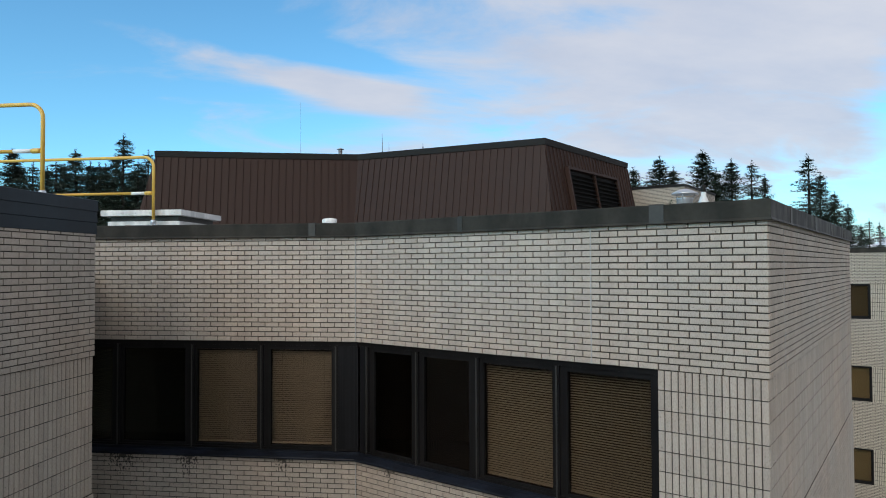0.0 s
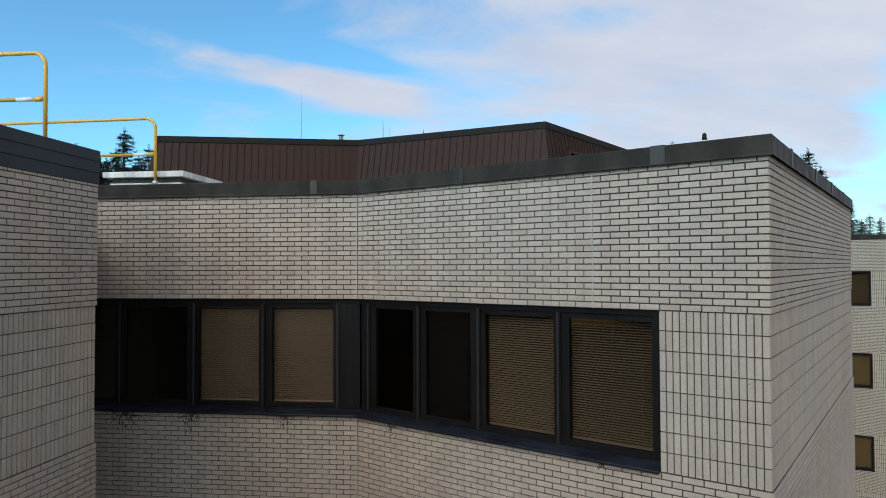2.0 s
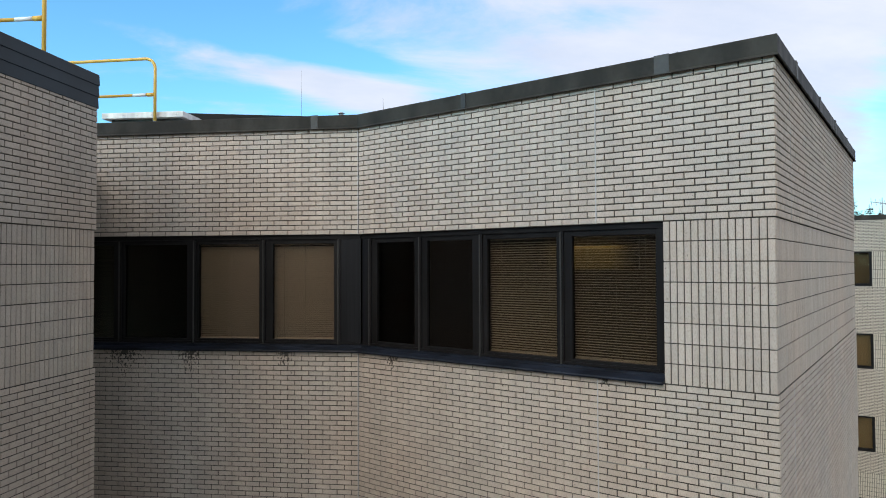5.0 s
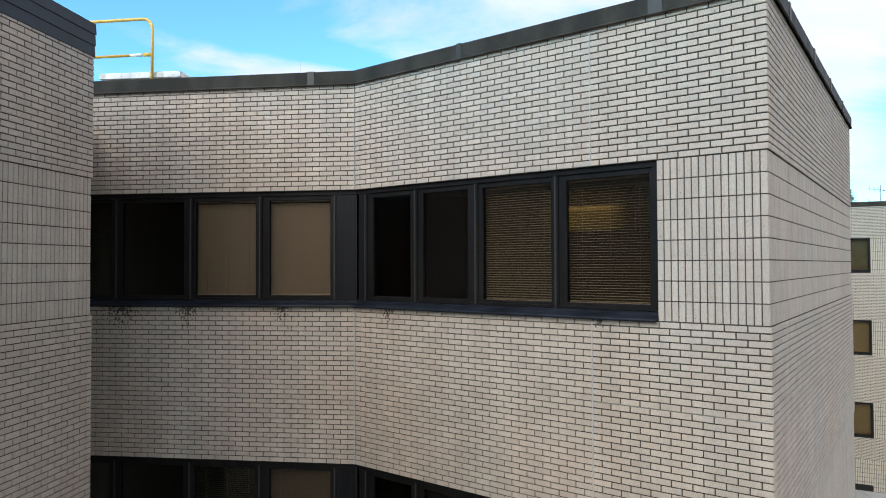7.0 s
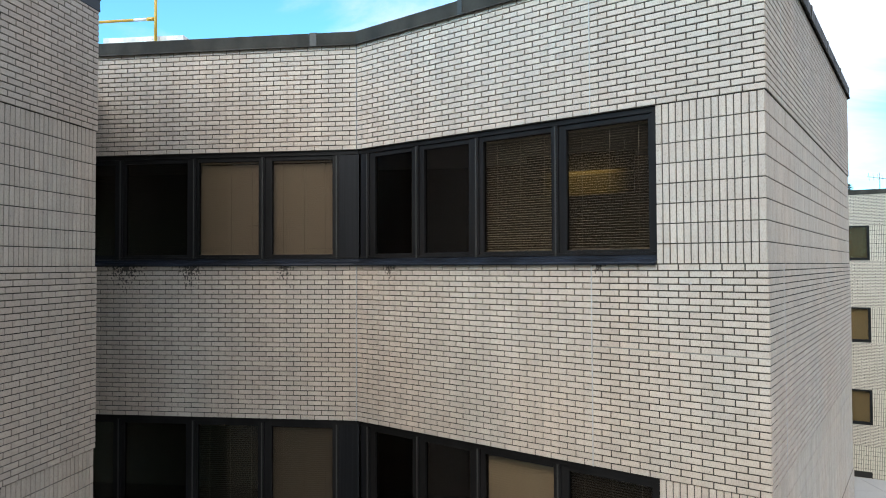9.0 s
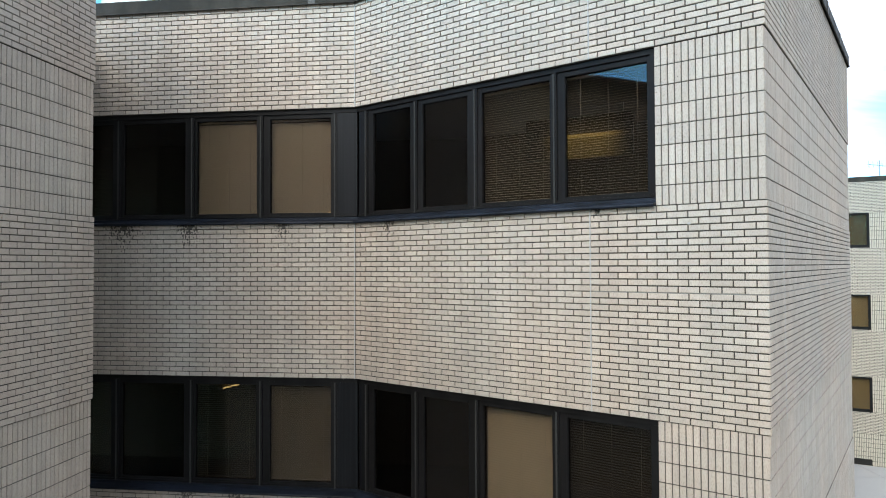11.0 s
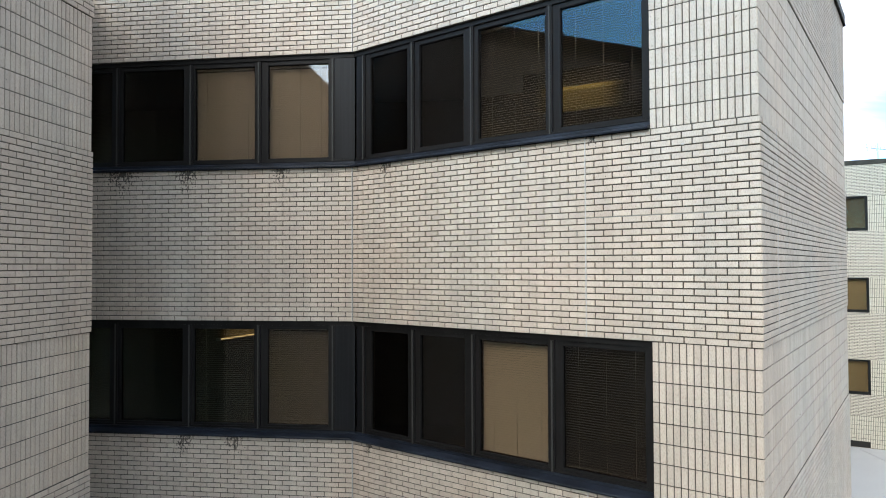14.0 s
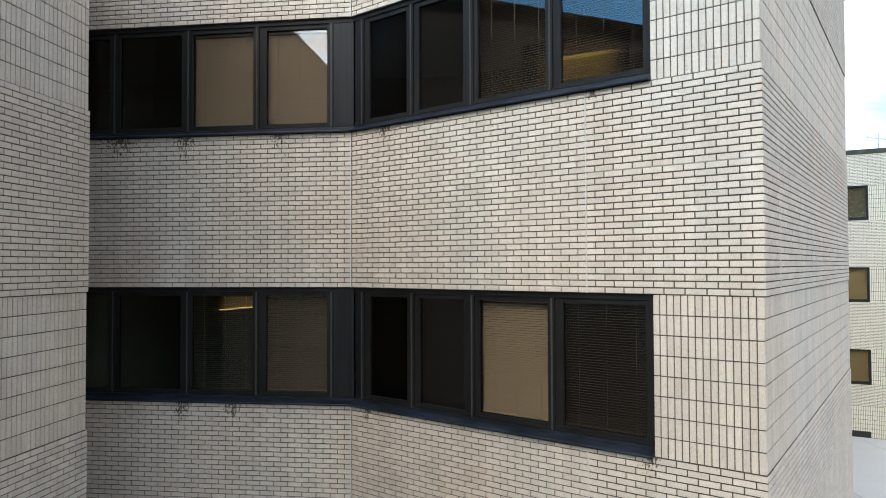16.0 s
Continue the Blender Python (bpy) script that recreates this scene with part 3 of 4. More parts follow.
coping = tagged(new("parapet_coping", coping_mesh), "weathered dark bronze metal coping along the parapet", "coping", kind="structure")


def cover(m, s, w, proud=0.0435):
    bm = bmesh.new()
    box_bm(bm, s - w / 2, s + w / 2, -proud, -0.0365, CB + 0.004, CT + 0.003, 0.001)
    box_bm(bm, s - w / 2, s + w / 2, -proud, 0.30, CT - 0.004, CT + 0.004, 0.001)
    ob = part("cover_plate", bm, COPING_LIGHT, coping)
    ob.matrix_world = m


for m, s, w in ((M_A, -0.62, 0.10), (M_B, 1.82, 0.07), (M_B, 4.26, 0.15), (M_C, 1.05, 0.10), (M_C, 2.9, 0.10), (M_C, 4.6, 0.10), (M_C, 6.3, 0.10)):
    cover(m, s, w, 0.0412 if m is M_C else 0.0435)

DT = 12.462
navy_prof = [(-0.01, 12.062), (0.004, 12.055), (0.008, 12.06), (0.003, 12.19), (0.012, 12.195), (0.007, 12.325), (0.016, 12.33), (0.011, DT - 0.006), (0.004, DT), (-0.40, DT - 0.03), (-0.41, DT - 0.34), (-0.38, DT - 0.34), (-0.37, DT - 0.08), (-0.03, DT - 0.06)]
navy_path = [along(P_D, ANG_D, D_BACK), P_D, along(P_D, ANG_D, 0, 7.0)]
tagged(new("wing_coping", sweep(navy_path, navy_prof, NAVY, "wing_coping")), "navy painted lapped metal coping on the side wing", "coping", kind="structure")


# ---- ribbon windows ----
def ribbon(name, m, z0, z1, s0, s1, mullions, panes, sill_to, label, deep=0, lean=0.0):
    """A band of fixed lights: sill, head, posts with a grey strip, sash frames and panes."""
    ob = thing(name, m, label, "window", kind="structure")
    gz0, gz1 = z0 + 0.158, z1 - 0.120
    fy0, fy1 = 0.055, 0.135
    prof = bmesh.new()
    pts = [(-0.058, z0 - 0.006), (-0.064, z0 + 0.010), (-0.058, z0 + 0.024), (0.052, z0 + 0.052), (0.052, z0 + 0.090), (0.15, z0 + 0.095), (0.15, z0 + 0.004), (-0.02, z0 + 0.004)]
    e0, e1 = (s0, sill_to)
    a = [prof.verts.new((e0, y, z)) for y, z in pts]
    b = [prof.verts.new((e1, y, z)) for y, z in pts]
    for i in range(len(pts)):
        j = (i + 1) % len(pts)
        prof.faces.new((a[i], a[j], b[j], b[i]))
    prof.faces.new(a[::-1])
    prof.faces.new(b)
    part("window_sill", prof, SILLMETAL, ob, "blue-black sloped metal sill")
    box_part("head_rail", ob, FRAME, s0, s1, fy0 - 0.012, fy1, z1 - 0.060, z1 + 0.0, 0.003)
    box_part("bottom_rail", ob, FRAME, s0, s1, fy0, fy1, z0 + 0.0955, z0 + 0.125, 0.003)
    for s in mullions:
        box_part("mullion", ob, FRAME, s - 0.032, s + 0.032, fy0 - 0.010, fy1 + 0.02, z0 + 0.1255, z1 - 0.061, 0.003)
        box_part("mullion_strip", ob, CAPMETAL, s - 0.009, s + 0.009, fy0 - 0.022, fy0 - 0.0105, z0 + 0.092, z1 - 0.066, 0.002, "grey aluminium cover strip")
    for k, (a0, a1) in enumerate(panes):
        lo, hi = max([s for s in mullions if s < a0] + [s0 - 0.032]) + 0.0325, min([s for s in mullions if s > a1] + [s1 + 0.032]) - 0.0325
        bm = bmesh.new()
        zl, zh = z0 + 0.1255, z1 - 0.061
        box_bm(bm, lo, a0, fy0 + 0.012, fy1 - 0.004, zl, zh, 0.004)
        box_bm(bm, a1, hi, fy0 + 0.012, fy1 - 0.004, zl, zh, 0.004)
        box_bm(bm, a0 + 0.0005, a1 - 0.0005, fy0 + 0.012, fy1 - 0.004, zl, gz0, 0.004)
        box_bm(bm, a0 + 0.0005, a1 - 0.0005, fy0 + 0.012, fy1 - 0.004, gz1, zh, 0.004)
        part("window_frame", bm, FRAME, ob)
        pb = bmesh.new()
        box_bm(pb, a0 - 0.006, a1 + 0.006, 0.098, 0.104, gz0 - 0.006, gz1 + 0.006)
        if k == len(panes) - 1:
            for v in pb.verts:
                v.co.y += lean * (v.co.z - (gz0 + gz1) / 2)
        # the first panes carry their room's darkness in the glass colour
        part("pane", pb, GLASS_DIM_ROOM if k < deep else GLASS, ob, "dark bronze tinted glass pane")
    return ob


PANES_A = [(-4.66, -3.68), (-3.51, -2.55), (-2.376, -1.463), (-1.263, -0.369)]
MULL_A = [-4.78, -3.585, -2.437, -1.397, -0.303]
PANES_B = [(0.285, 0.952), (1.161, 1.871), (2.087, 3.015), (3.204, 4.142)]
MULL_B = [0.161, 1.048, 1.997, 3.079]
for k, (z0, z1) in enumerate(((SILL1, HEAD1), (SILL2, HEAD2))):
    nm = ("upper", "lower")[k]
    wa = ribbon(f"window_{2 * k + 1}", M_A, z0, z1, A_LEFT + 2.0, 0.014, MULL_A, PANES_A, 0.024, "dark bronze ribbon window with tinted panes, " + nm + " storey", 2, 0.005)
    box_part("corner_panel", wa, PANEL, -0.2705, 0.020, 0.052, 0.10, z0 + 0.1255, z1 - 0.061, 0.002, "blank dark metal corner panel")
    box_part("blank_panel", wa, FRAME, A_LEFT + 2.0, -4.813, 0.07, 0.12, z0 + 0.1255, z1 - 0.061, 0.002)
    wb = ribbon(f"window_{2 * k + 2}", M_B, z0, z1, -0.002, WIN_END, MULL_B, PANES_B, WIN_END + 0.0, "dark bronze ribbon window meeting stacked bricks, " + nm + " storey")
    box_part("corner_panel", wb, PANEL, 0.03, 0.1285, 0.052, 0.10, z0 + 0.1255, z1 - 0.061, 0.002, "blank dark metal corner panel")
    box_part("jamb", wb, FRAME, WIN_END - 0.06, WIN_END, 0.044, 0.15, z0 + 0.1255, z1 - 0.061, 0.003)


# ---- blinds ----
def blind(m, s0, s1, z0, z1, tilt, mat, label, pitch=0.0285, cords=True):
    """A venetian blind: head rail, curved slats, bottom rail and ladder cords."""
    ob = thing("venetian_blind", m @ pose(s0, 0.19, z0), label, "blind", "venetian blinds behind the ribbon windows")
    w, h = s1 - s0, z1 - z0
    box_part("head_rail", ob, mat, 0, w, -0.018, 0.018, h - 0.03, h, 0.003)
    box_part("bottom_rail", ob, mat, 0, w, -0.013, 0.013, 0, 0.014, 0.003)
    verts, faces = [], []
    n = int((h - 0.05) / pitch)
    for i in range(n):
        z, a = 0.024 + i * pitch, radians(tilt + random.uniform(-1.5, 1.5))
        sag = random.uniform(-0.0012, 0.0012)
        base = len(verts)
        for x in (0.004, w - 0.004):
            for t in (-1, 0, 1):
                yy, bow = t * 0.0165, 0.0025 * (1 - t * t)
                verts.append((x, yy * math.cos(a) - bow * math.sin(a), z + sag * (1 if x > 1e-2 else -1) + yy * math.sin(a) + bow * math.cos(a)))
        faces += [(base, base + 3, base + 4, base + 1), (base + 1, base + 4, base + 5, base + 2)]
    me = mesh("slats", verts, faces, mat)
    tagged(part("slats", me, mat, ob), kind="stuff")
    if cords:
        for f in (0.17, 0.5, 0.83):
            bm = bmesh.new()
            tube_bm(bm, [(w * f, -0.0185, 0.01), (w * f, -0.0185, h - 0.01)], 0.0022, 6)
            part("ladder_cord", bm, CORD, ob)
    return ob


def blinds_for(m, panes, z0, z1, specs):
    for (a0, a1), spec in zip(panes, specs):
        if spec:
            tilt, mat, label = spec
            blind(m, a0 - 0.025, a1 + 0.025, z0 + 0.150, z1 - 0.105, tilt, mat, label)


SHUT, HALF, OPEN = "tan venetian blind, shut, behind tinted glass", "venetian blind, half open, behind tinted glass", "venetian blind, slats open, behind tinted glass"
blinds_for(M_A, PANES_A, SILL1, HEAD1, [None, None, (-57, SLAT_CREAM, SHUT), (-57, SLAT_CREAM, SHUT)])
blinds_for(M_B, PANES_B, SILL1, HEAD1, [None, None, (17, SLAT, HALF), (10, SLAT, OPEN)])
blinds_for(M_A, PANES_A, SILL2, HEAD2, [None, None, (4, SLAT_GREY, OPEN), (33, SLAT_MID, HALF)])
blinds_for(M_B, PANES_B, SILL2, HEAD2, [None, None, (43, SLAT, SHUT), (0, SLAT_GREY, OPEN)])


# ---- lamps in the rooms ----
def hanger_rods(ob, spots, z0, z1):
    for x in spots:
        bm = bmesh.new()
        tube_bm(bm, [(x, 0, z0), (x, 0, z1)], 0.006, 8)
        part("hanger", bm, GALV, ob)


def shaded_light(m, length, drop, label):
    """A strip lamp hung on rods: a bright tube under a tall translucent shade."""
    ob = thing("ceiling_light", m, label, "lamp")
    h = length / 2
    box_part("shade", ob, SHADE_GLOW, -h - 0.02, h + 0.02, -0.045, 0.045, 0.022, 0.25, 0.01, "dim amber translucent shade")
    bm = bmesh.new()
    tube_bm(bm, [(-h, -0.02, 0), (h, -0.02, 0)], 0.013, 12)
    part("tube", bm, TUBE, ob, "bright warm fluorescent tube")
    for x in (-h - 0.012, h + 0.012):
        box_part("end_cap", ob, GREYCURB, x - 0.011, x + 0.011, -0.048, 0.04, -0.022, 0.021, 0.004)
    hanger_rods(ob, (-h + 0.1, h - 0.1), 0.25, drop)
    return ob


shaded_light(pose(-3.69, 11.25, 6.40, 0, 0, 71), 1.10, 0.69, "lit fluorescent strip light hanging in the lower office")


def linear_pendant(m, length, drop, label):
    """A long hung lamp: strip, deep lens below it, reflector above with a painted wash."""
    ob = thing("pendant_light", m, label, "lamp")
    h = length / 2
    box_part("strip", ob, STRIP_GLOW, -h, h, -0.075, -0.03, -0.028, 0.028, 0.008, "yellow glowing strip")
    box_part("lens", ob, LENS_GLOW, -h, h, -0.055, 0.05, -0.35, -0.029, 0.012, "yellow glowing lens")
    box_part("reflector", ob, WASH_GLOW, -h, h, -0.02, 0.05, 0.029, 0.33, 0.012, "reflector with the strip's faint wash of light put in as glow")
    hanger_rods(ob, (-h + 0.15, h - 0.15), 0.33, drop)
    return ob


linear_pendant(pose(1.92, 10.75, 10.44, 0, 0, -25), 1.75, 0.48, "yellow lit pendant lamp hanging in the upper office")


# ---- penthouse with sloping brown metal walls ----
def mansard():
    ob = thing("roof_penthouse", pose(0, 0, 0), "brown standing-seam metal penthouse with battered walls on the roof", "penthouse")
    zt, zb, out = 16.23, 11.95, 0.80
    top = [Vector(p) for p in ((-12.1, 26.1, 0), (-4.25, 27.4, 0), (3.02, 24.2, 0), (7.45, 30.3, 0), (6.0, 36.5, 0), (-12.6, 36.0, 0))]
    n = len(top)
    bot = []
    for i, p in enumerate(top):
        d0, d1 = (p - top[i - 1]).normalized(), (top[(i + 1) % n] - p).normalized()
        n0, n1 = Vector((d0.y, -d0.x, 0)), Vector((d1.y, -d1.x, 0))
        b = (n0 + n1).normalized()
        bot.append(p + b * (out / b.dot(n0)))
    verts = [(p.x, p.y, zb) for p in bot] + [(p.x, p.y, zt) for p in top]
    faces = [(i, (i + 1) % n, n + (i + 1) % n, n + i) for i in range(n)] + [tuple(range(n, 2 * n)), tuple(range(n))[::-1]]
    part("wall", mesh("wall", verts, faces, BROWN), BROWN, ob)
    rim = top + [top[0]]
    fas = sweep(rim, [(0.06, zt - 0.20), (0.075, zt - 0.19), (0.085, zt + 0.03), (0.07, zt + 0.045), (-0.2, zt + 0.03), (-0.2, zt - 0.0)], BLACKMETAL, "fascia")
    part("fascia", fas, BLACKMETAL, ob, "black metal fascia")
    # upright seams, one every foot
    for i in range(3):
        t0, t1, b0, b1 = top[i], top[i + 1], bot[i], bot[i + 1]
        d = (t1 - t0).normalized()
        nn = Vector((d.y, -d.x, 0))
        ln = (t1 - t0).length
        k0, k1 = (b0 - t0).dot(d), (b1 - t0).dot(d)
        s = math.ceil(k0 / 0.28) * 0.28
        while s < k1:
            # clip at the hips
            if s < 0:
                hi = 1 - (s / k0)
            elif s > ln:
                hi = 1 - (s - ln) / (k1 - ln)
            else:
                hi = 1.0
            hi = min(hi, 0.955)
            louvre = i == 2 and 1.2 < s < 5.8
            if hi > 0.06 and not (i == 2 and louvre):
                p0 = t0 + d * s + nn * (out + 0.0)
                p1 = t0 + d * s + nn * (out * (1 - hi))
                z1 = zb + (zt - zb) * hi
                v = []
                for q, z in ((p0, zb), (p1, z1)):
                    for dx_, dn in ((-0.012, -0.005), (-0.012, 0.035), (0.012, 0.035), (0.012, -0.005)):
                        v.append(tuple(q + d * dx_ + nn * dn + Vector((0, 0, z))))
                f = [(0, 1, 5, 4), (1, 2, 6, 5), (2, 3, 7, 6), (4, 5, 6, 7)]
                part("seam", mesh("seam", v, f, BROWN), BROWN, ob)
            elif louvre:
                for za, zc in ((0.80, 0.955),):
                    v = []
                    for fr in (za, zc):
                        q = t0 + d * s + nn * (out * (1 - fr))
                        for dx_, dn in ((-0.012, -0.005), (-0.012, 0.035), (0.012, 0.035), (0.012, -0.005)):
                            v.append(tuple(q + d * dx_ + nn * dn + Vector((0, 0, zb + (zt - zb) * fr))))
                    part("seam", mesh("seam", v, [(0, 1, 5, 4), (1, 2, 6, 5), (2, 3, 7, 6), (3, 2, 1, 0)], BROWN), BROWN, ob)
            s += 0.28
    # louvred intake in the end wall
    t0, t1 = top[2], top[3]
    d = (t1 - t0).normalized()
    nn = Vector((d.y, -d.x, 0))
    tilt = math.atan2(out, zt - zb)
    ang = math.degrees(math.atan2(d.y, d.x))
    base = t0 + nn * out
    m = pose(base.x, base.y, zb, 0, 0, ang) @ pose(0, 0, 0, -math.degrees(tilt), 0, 0)
    slope = math.hypot(out, zt - zb)
    z0, z1, x0, x1 = 0.45, slope * 0.77, 1.3, 5.7
    lv2 = box_part("louvre", ob, BLACKMETAL, x0, x1, -0.02, -0.004, z0, z1, 0, "black slatted louvre intake")
    lv2.matrix_world = m
    for a in ((x0 - 0.1, x0, z0, z1), (x1, x1 + 0.1, z0, z1), (x0 - 0.1, x1 + 0.1, z1 + 0.001, z1 + 0.1), ((x0 + x1) / 2 - 0.012, (x0 + x1) / 2 + 0.012, z0, z1)):
        box_part("louvre_frame", lv2, BROWN, a[0], a[1], -0.19, -0.021, a[2], a[3], 0.004)
    z = z0 + 0.05
    while z < z1 - 0.08:
        for xa, xb in ((x0 + 0.001, (x0 + x1) / 2 - 0.031), ((x0 + x1) / 2 + 0.031, x1 - 0.001)):
            bm = bmesh.new()
            v = [bm.verts.new(p) for p in ((xa, -0.15, z), (xb, -0.15, z), (xb, -0.03, z + 0.11), (xa, -0.03, z + 0.11), (xa, -0.15, z - 0.012), (xb, -0.15, z - 0.012), (xb, -0.03, z + 0.098), (xa, -0.03, z + 0.098))]
            for q in ((0, 1, 2, 3), (7, 6, 5, 4), (0, 4, 5, 1), (2, 6, 7, 3)):
                bm.faces.new([v[k] for k in q])
            part("slat", bm, LOUVRE, lv2)
        z += 0.165
    return ob


mansard()


# ---- things on the roofs ----
def guard_rail(end, ang, length, base_z, top_z, label, post_mid):
    """Yellow tube rail whose top bends down into the end post; runs from end along ang."""
    ob = thing("guard_rail", pose(end[0], end[1], base_z, 0, 0, ang), label, "railing", "yellow roof guard rails")
    h, r, bend = top_z - base_z, 0.0235, 0.16
    pts = [(0, 0, 0.01), (0, 0, h - bend)] + [(bend - bend * math.cos(a), 0, h - bend + bend * math.sin(a)) for a in (0.26, 0.52, 0.79, 1.05, 1.31, 1.5708)] + [(length, 0, h)]
    bm = bmesh.new()
    tube_bm(bm, pts, r, 14)
    part("top_rail", bm, YELLOW, ob)
    bm = bmesh.new()
    tube_bm(bm, [(r * 0.6, 0, post_mid), (length, 0, post_mid)], r * 0.9, 12)
    part("mid_rail", bm, YELLOW, ob)
    bm = bmesh.new()
    tube_bm(bm, [(0.14, 0, post_mid), (0.36, 0, post_mid)], r * 1.02, 12)
    part("tape_band", bm, WHITETAPE, ob, "white tape wrapped round the rail")
    bm = bmesh.new()
    tube_bm(bm, [(0.02, 0, post_mid), (0.13, 0, post_mid)], r * 1.25, 12)
    part("collar", bm, YELLOW, ob)
    x = 3.4
    while x < length:
        bm = bmesh.new()
        tube_bm(bm, [(x, 0, 0.01), (x, 0, h - 0.01)], r, 12)
        part("post", bm, YELLOW, ob)
        x += 2.4
    foot = bmesh.new()
    box_bm(foot, -0.075, 0.075, -0.06, 0.06, 0.0, 0.014, 0.003)
    lathe_bm(foot, [(0.042, 0.012), (0.042, 0.085), (0.034, 0.095), (0.026, 0.095)], 16)
    for sx in (-0.055, 0.055):
        for sy in (-0.042, 0.042):
            lathe_bm(foot, [(0.011, 0.013), (0.011, 0.03), (0.005, 0.034)], 8, (sx, sy, 0))
    part("base_fitting", foot, GALV, ob, "galvanised bolted base fitting")
    box = bmesh.new()
    box_bm(box, -0.11, 0.11, -0.11, 0.11, 11.95 - base_z, -0.002, 0.008)
    part("base_block", box, GREYCURB, ob)
    return ob


guard_rail((-4.68, 10.04), 180 - 6.5, 6.0, 12.285, 13.345, "yellow tube guard rail on the main roof with taped mid rail", 0.505)
guard_rail((-4.735, 7.42), 180 - 5.5, 4.0, 12.44, 13.525, "yellow tube guard rail on the side wing roof", 0.55)


def roof_hatch():
    ob = thing("roof_hatch", pose(-4.255, 10.06, 11.975, 0, 0, -4.5), "low roof hatch with white lid rim and grey curb", "hatch")
    box_part("base", ob, FLASH, -1.25, -0.07, 0.08, 1.32, -0.025, 0.395, 0.01, "white flashed base")
    box_part("curb", ob, COPING_LIGHT, -1.22, -0.10, 0.11, 1.29, 0.396, 0.4745, 0.006)
    box_part("lid", ob, FLASH, -1.32, 0.0, 0.0, 1.40, 0.475, 0.565, 0.01, "white metal lid with bolted rim")
    for i in range(6):
        bm = bmesh.new()
        lathe_bm(bm, [(0.009, 0), (0.009, 0.006), (0.004, 0.009)], 8)
        b = part("bolt", bm, GALV, ob)
        b.location, b.rotation_euler = (-1.2 + i * 0.22 + random.uniform(-0.05, 0.05), -0.001, 0.515), (radians(90), 0, 0)
    return ob


roof_hatch()


def pipe_vent(x, y, z, r, h, name, label):
    ob = thing(name, pose(x, y, z), label, "vent")
    bm = bmesh.new()
    lathe_bm(bm, [(r * 1.5, 0), (r * 1.45, 0.03), (r * 1.02, 0.08), (r, h - 0.02), (r * 0.96, h - 0.02)], 24)
    part("pipe", bm, GALV, ob)
    bm = bmesh.new()
    lathe_bm(bm, [(r * 1.12, h - 0.019), (r * 1.16, h - 0.01), (r * 1.16, h + 0.05), (r * 1.05, h + 0.07), (r * 0.3, h + 0.085)], 24)
    part("cap", bm, FLASH, ob)
    return ob


e = pipe_vent(-2.37, 12.05, 11.95, 0.115, 0.50, "roof_vent", "short galvanised roof vent with a flat pale cap")


def mushroom_vent(x, y, z, scale, label):
    ob = thing("mushroom_vent", pose(x, y, z), label, "vent")
    bm = bmesh.new()
    lathe_bm(bm, [(0.20, 0), (0.19, 0.04), (0.135, 0.08), (0.135, 0.86), (0.145, 0.87), (0.145, 0.90), (0.13, 0.905)], 24)
    part("pipe", bm, GALV, ob)
    for k in range(3):
        bm = bmesh.new()
        a = k * math.tau / 3
        tube_bm(bm, [(0.13 * math.cos(a), 0.13 * math.sin(a), 0.85), (0.19 * math.cos(a), 0.19 * math.sin(a), 0.985)], 0.008, 6)
        part("bracket", bm, GALV, ob)
    bm = bmesh.new()
    lathe_bm(bm, [(0.235, 0.965), (0.24, 0.975), (0.20, 1.0), (0.11, 1.045), (0.03, 1.065), (0.005, 1.067)], 28)
    part("cowl", bm, GALV, ob, "shallow galvanised cowl")
    ob.scale = (scale, scale, scale)
    return ob


mushroom_vent(4.02, 12.0, 11.95, 1.0, "galvanised mushroom vent standing on the flat roof")
mushroom_vent(-5.08, 27.9, 15.98, 0.62, "small galvanised mushroom vent on the penthouse roof")


def cone_vent():
    ob = thing("cone_vent", pose(2.82, 7.72, 11.95), "white cone-shaped vent flashing with a black knob", "vent")
    bm = bmesh.new()
    lathe_bm(bm, [(0.15, 0), (0.145, 0.02), (0.080, 0.36), (0.045, 0.47), (0.030, 0.50), (0.030, 0.545), (0.027, 0.546)], 20)
    part("cone", bm, FLASH, ob)
    bm = bmesh.new()
    lathe_bm(bm, [(0.020, 0.545), (0.026, 0.553), (0.030, 0.575), (0.022, 0.59), (0.027, 0.607), (0.016, 0.627), (0.004, 0.635)], 14)
    part("knob", bm, BLACKMETAL, ob, "black weathered knob")
    return ob


cone_vent()


def weed(m):
    ob = thing("weed", m, "small dry weed growing on the parapet edge", "plant")
    wr = random.Random(9)
    bm = bmesh.new()
    for k in range(7):
        a, ln = wr.uniform(0, 6.28), wr.uniform(0.05, 0.11)
        tip = (0.035 * math.cos(a), 0.035 * math.sin(a), ln)
        tube_bm(bm, [(0, 0, 0), (tip[0] * 0.4, tip[1] * 0.4, ln * 0.55), tip], [0.0025, 0.002, 0.001], 5)
    part("stems", bm, BARK, ob)
    verts, faces = [], []
    for k in range(46):
        a, zz, rr = wr.uniform(0, 6.28), wr.uniform(0.03, 0.11), wr.uniform(0.005, 0.04)
        p, d = Vector((rr * math.cos(a), rr * math.sin(a), zz)), Vector((wr.uniform(-1, 1), wr.uniform(-1, 1), wr.uniform(-0.3, 1))).normalized()
        q = d.orthogonal().normalized()
        b = len(verts)
        verts += [tuple(p), tuple(p + d * 0.009 + q * 0.004), tuple(p + d * 0.018), tuple(p + d * 0.009 - q * 0.004)]
        faces.append((b, b + 1, b + 2, b + 3))
    part("leaves", mesh("leaves", verts, faces, NEEDLES), NEEDLES, ob)
    return ob


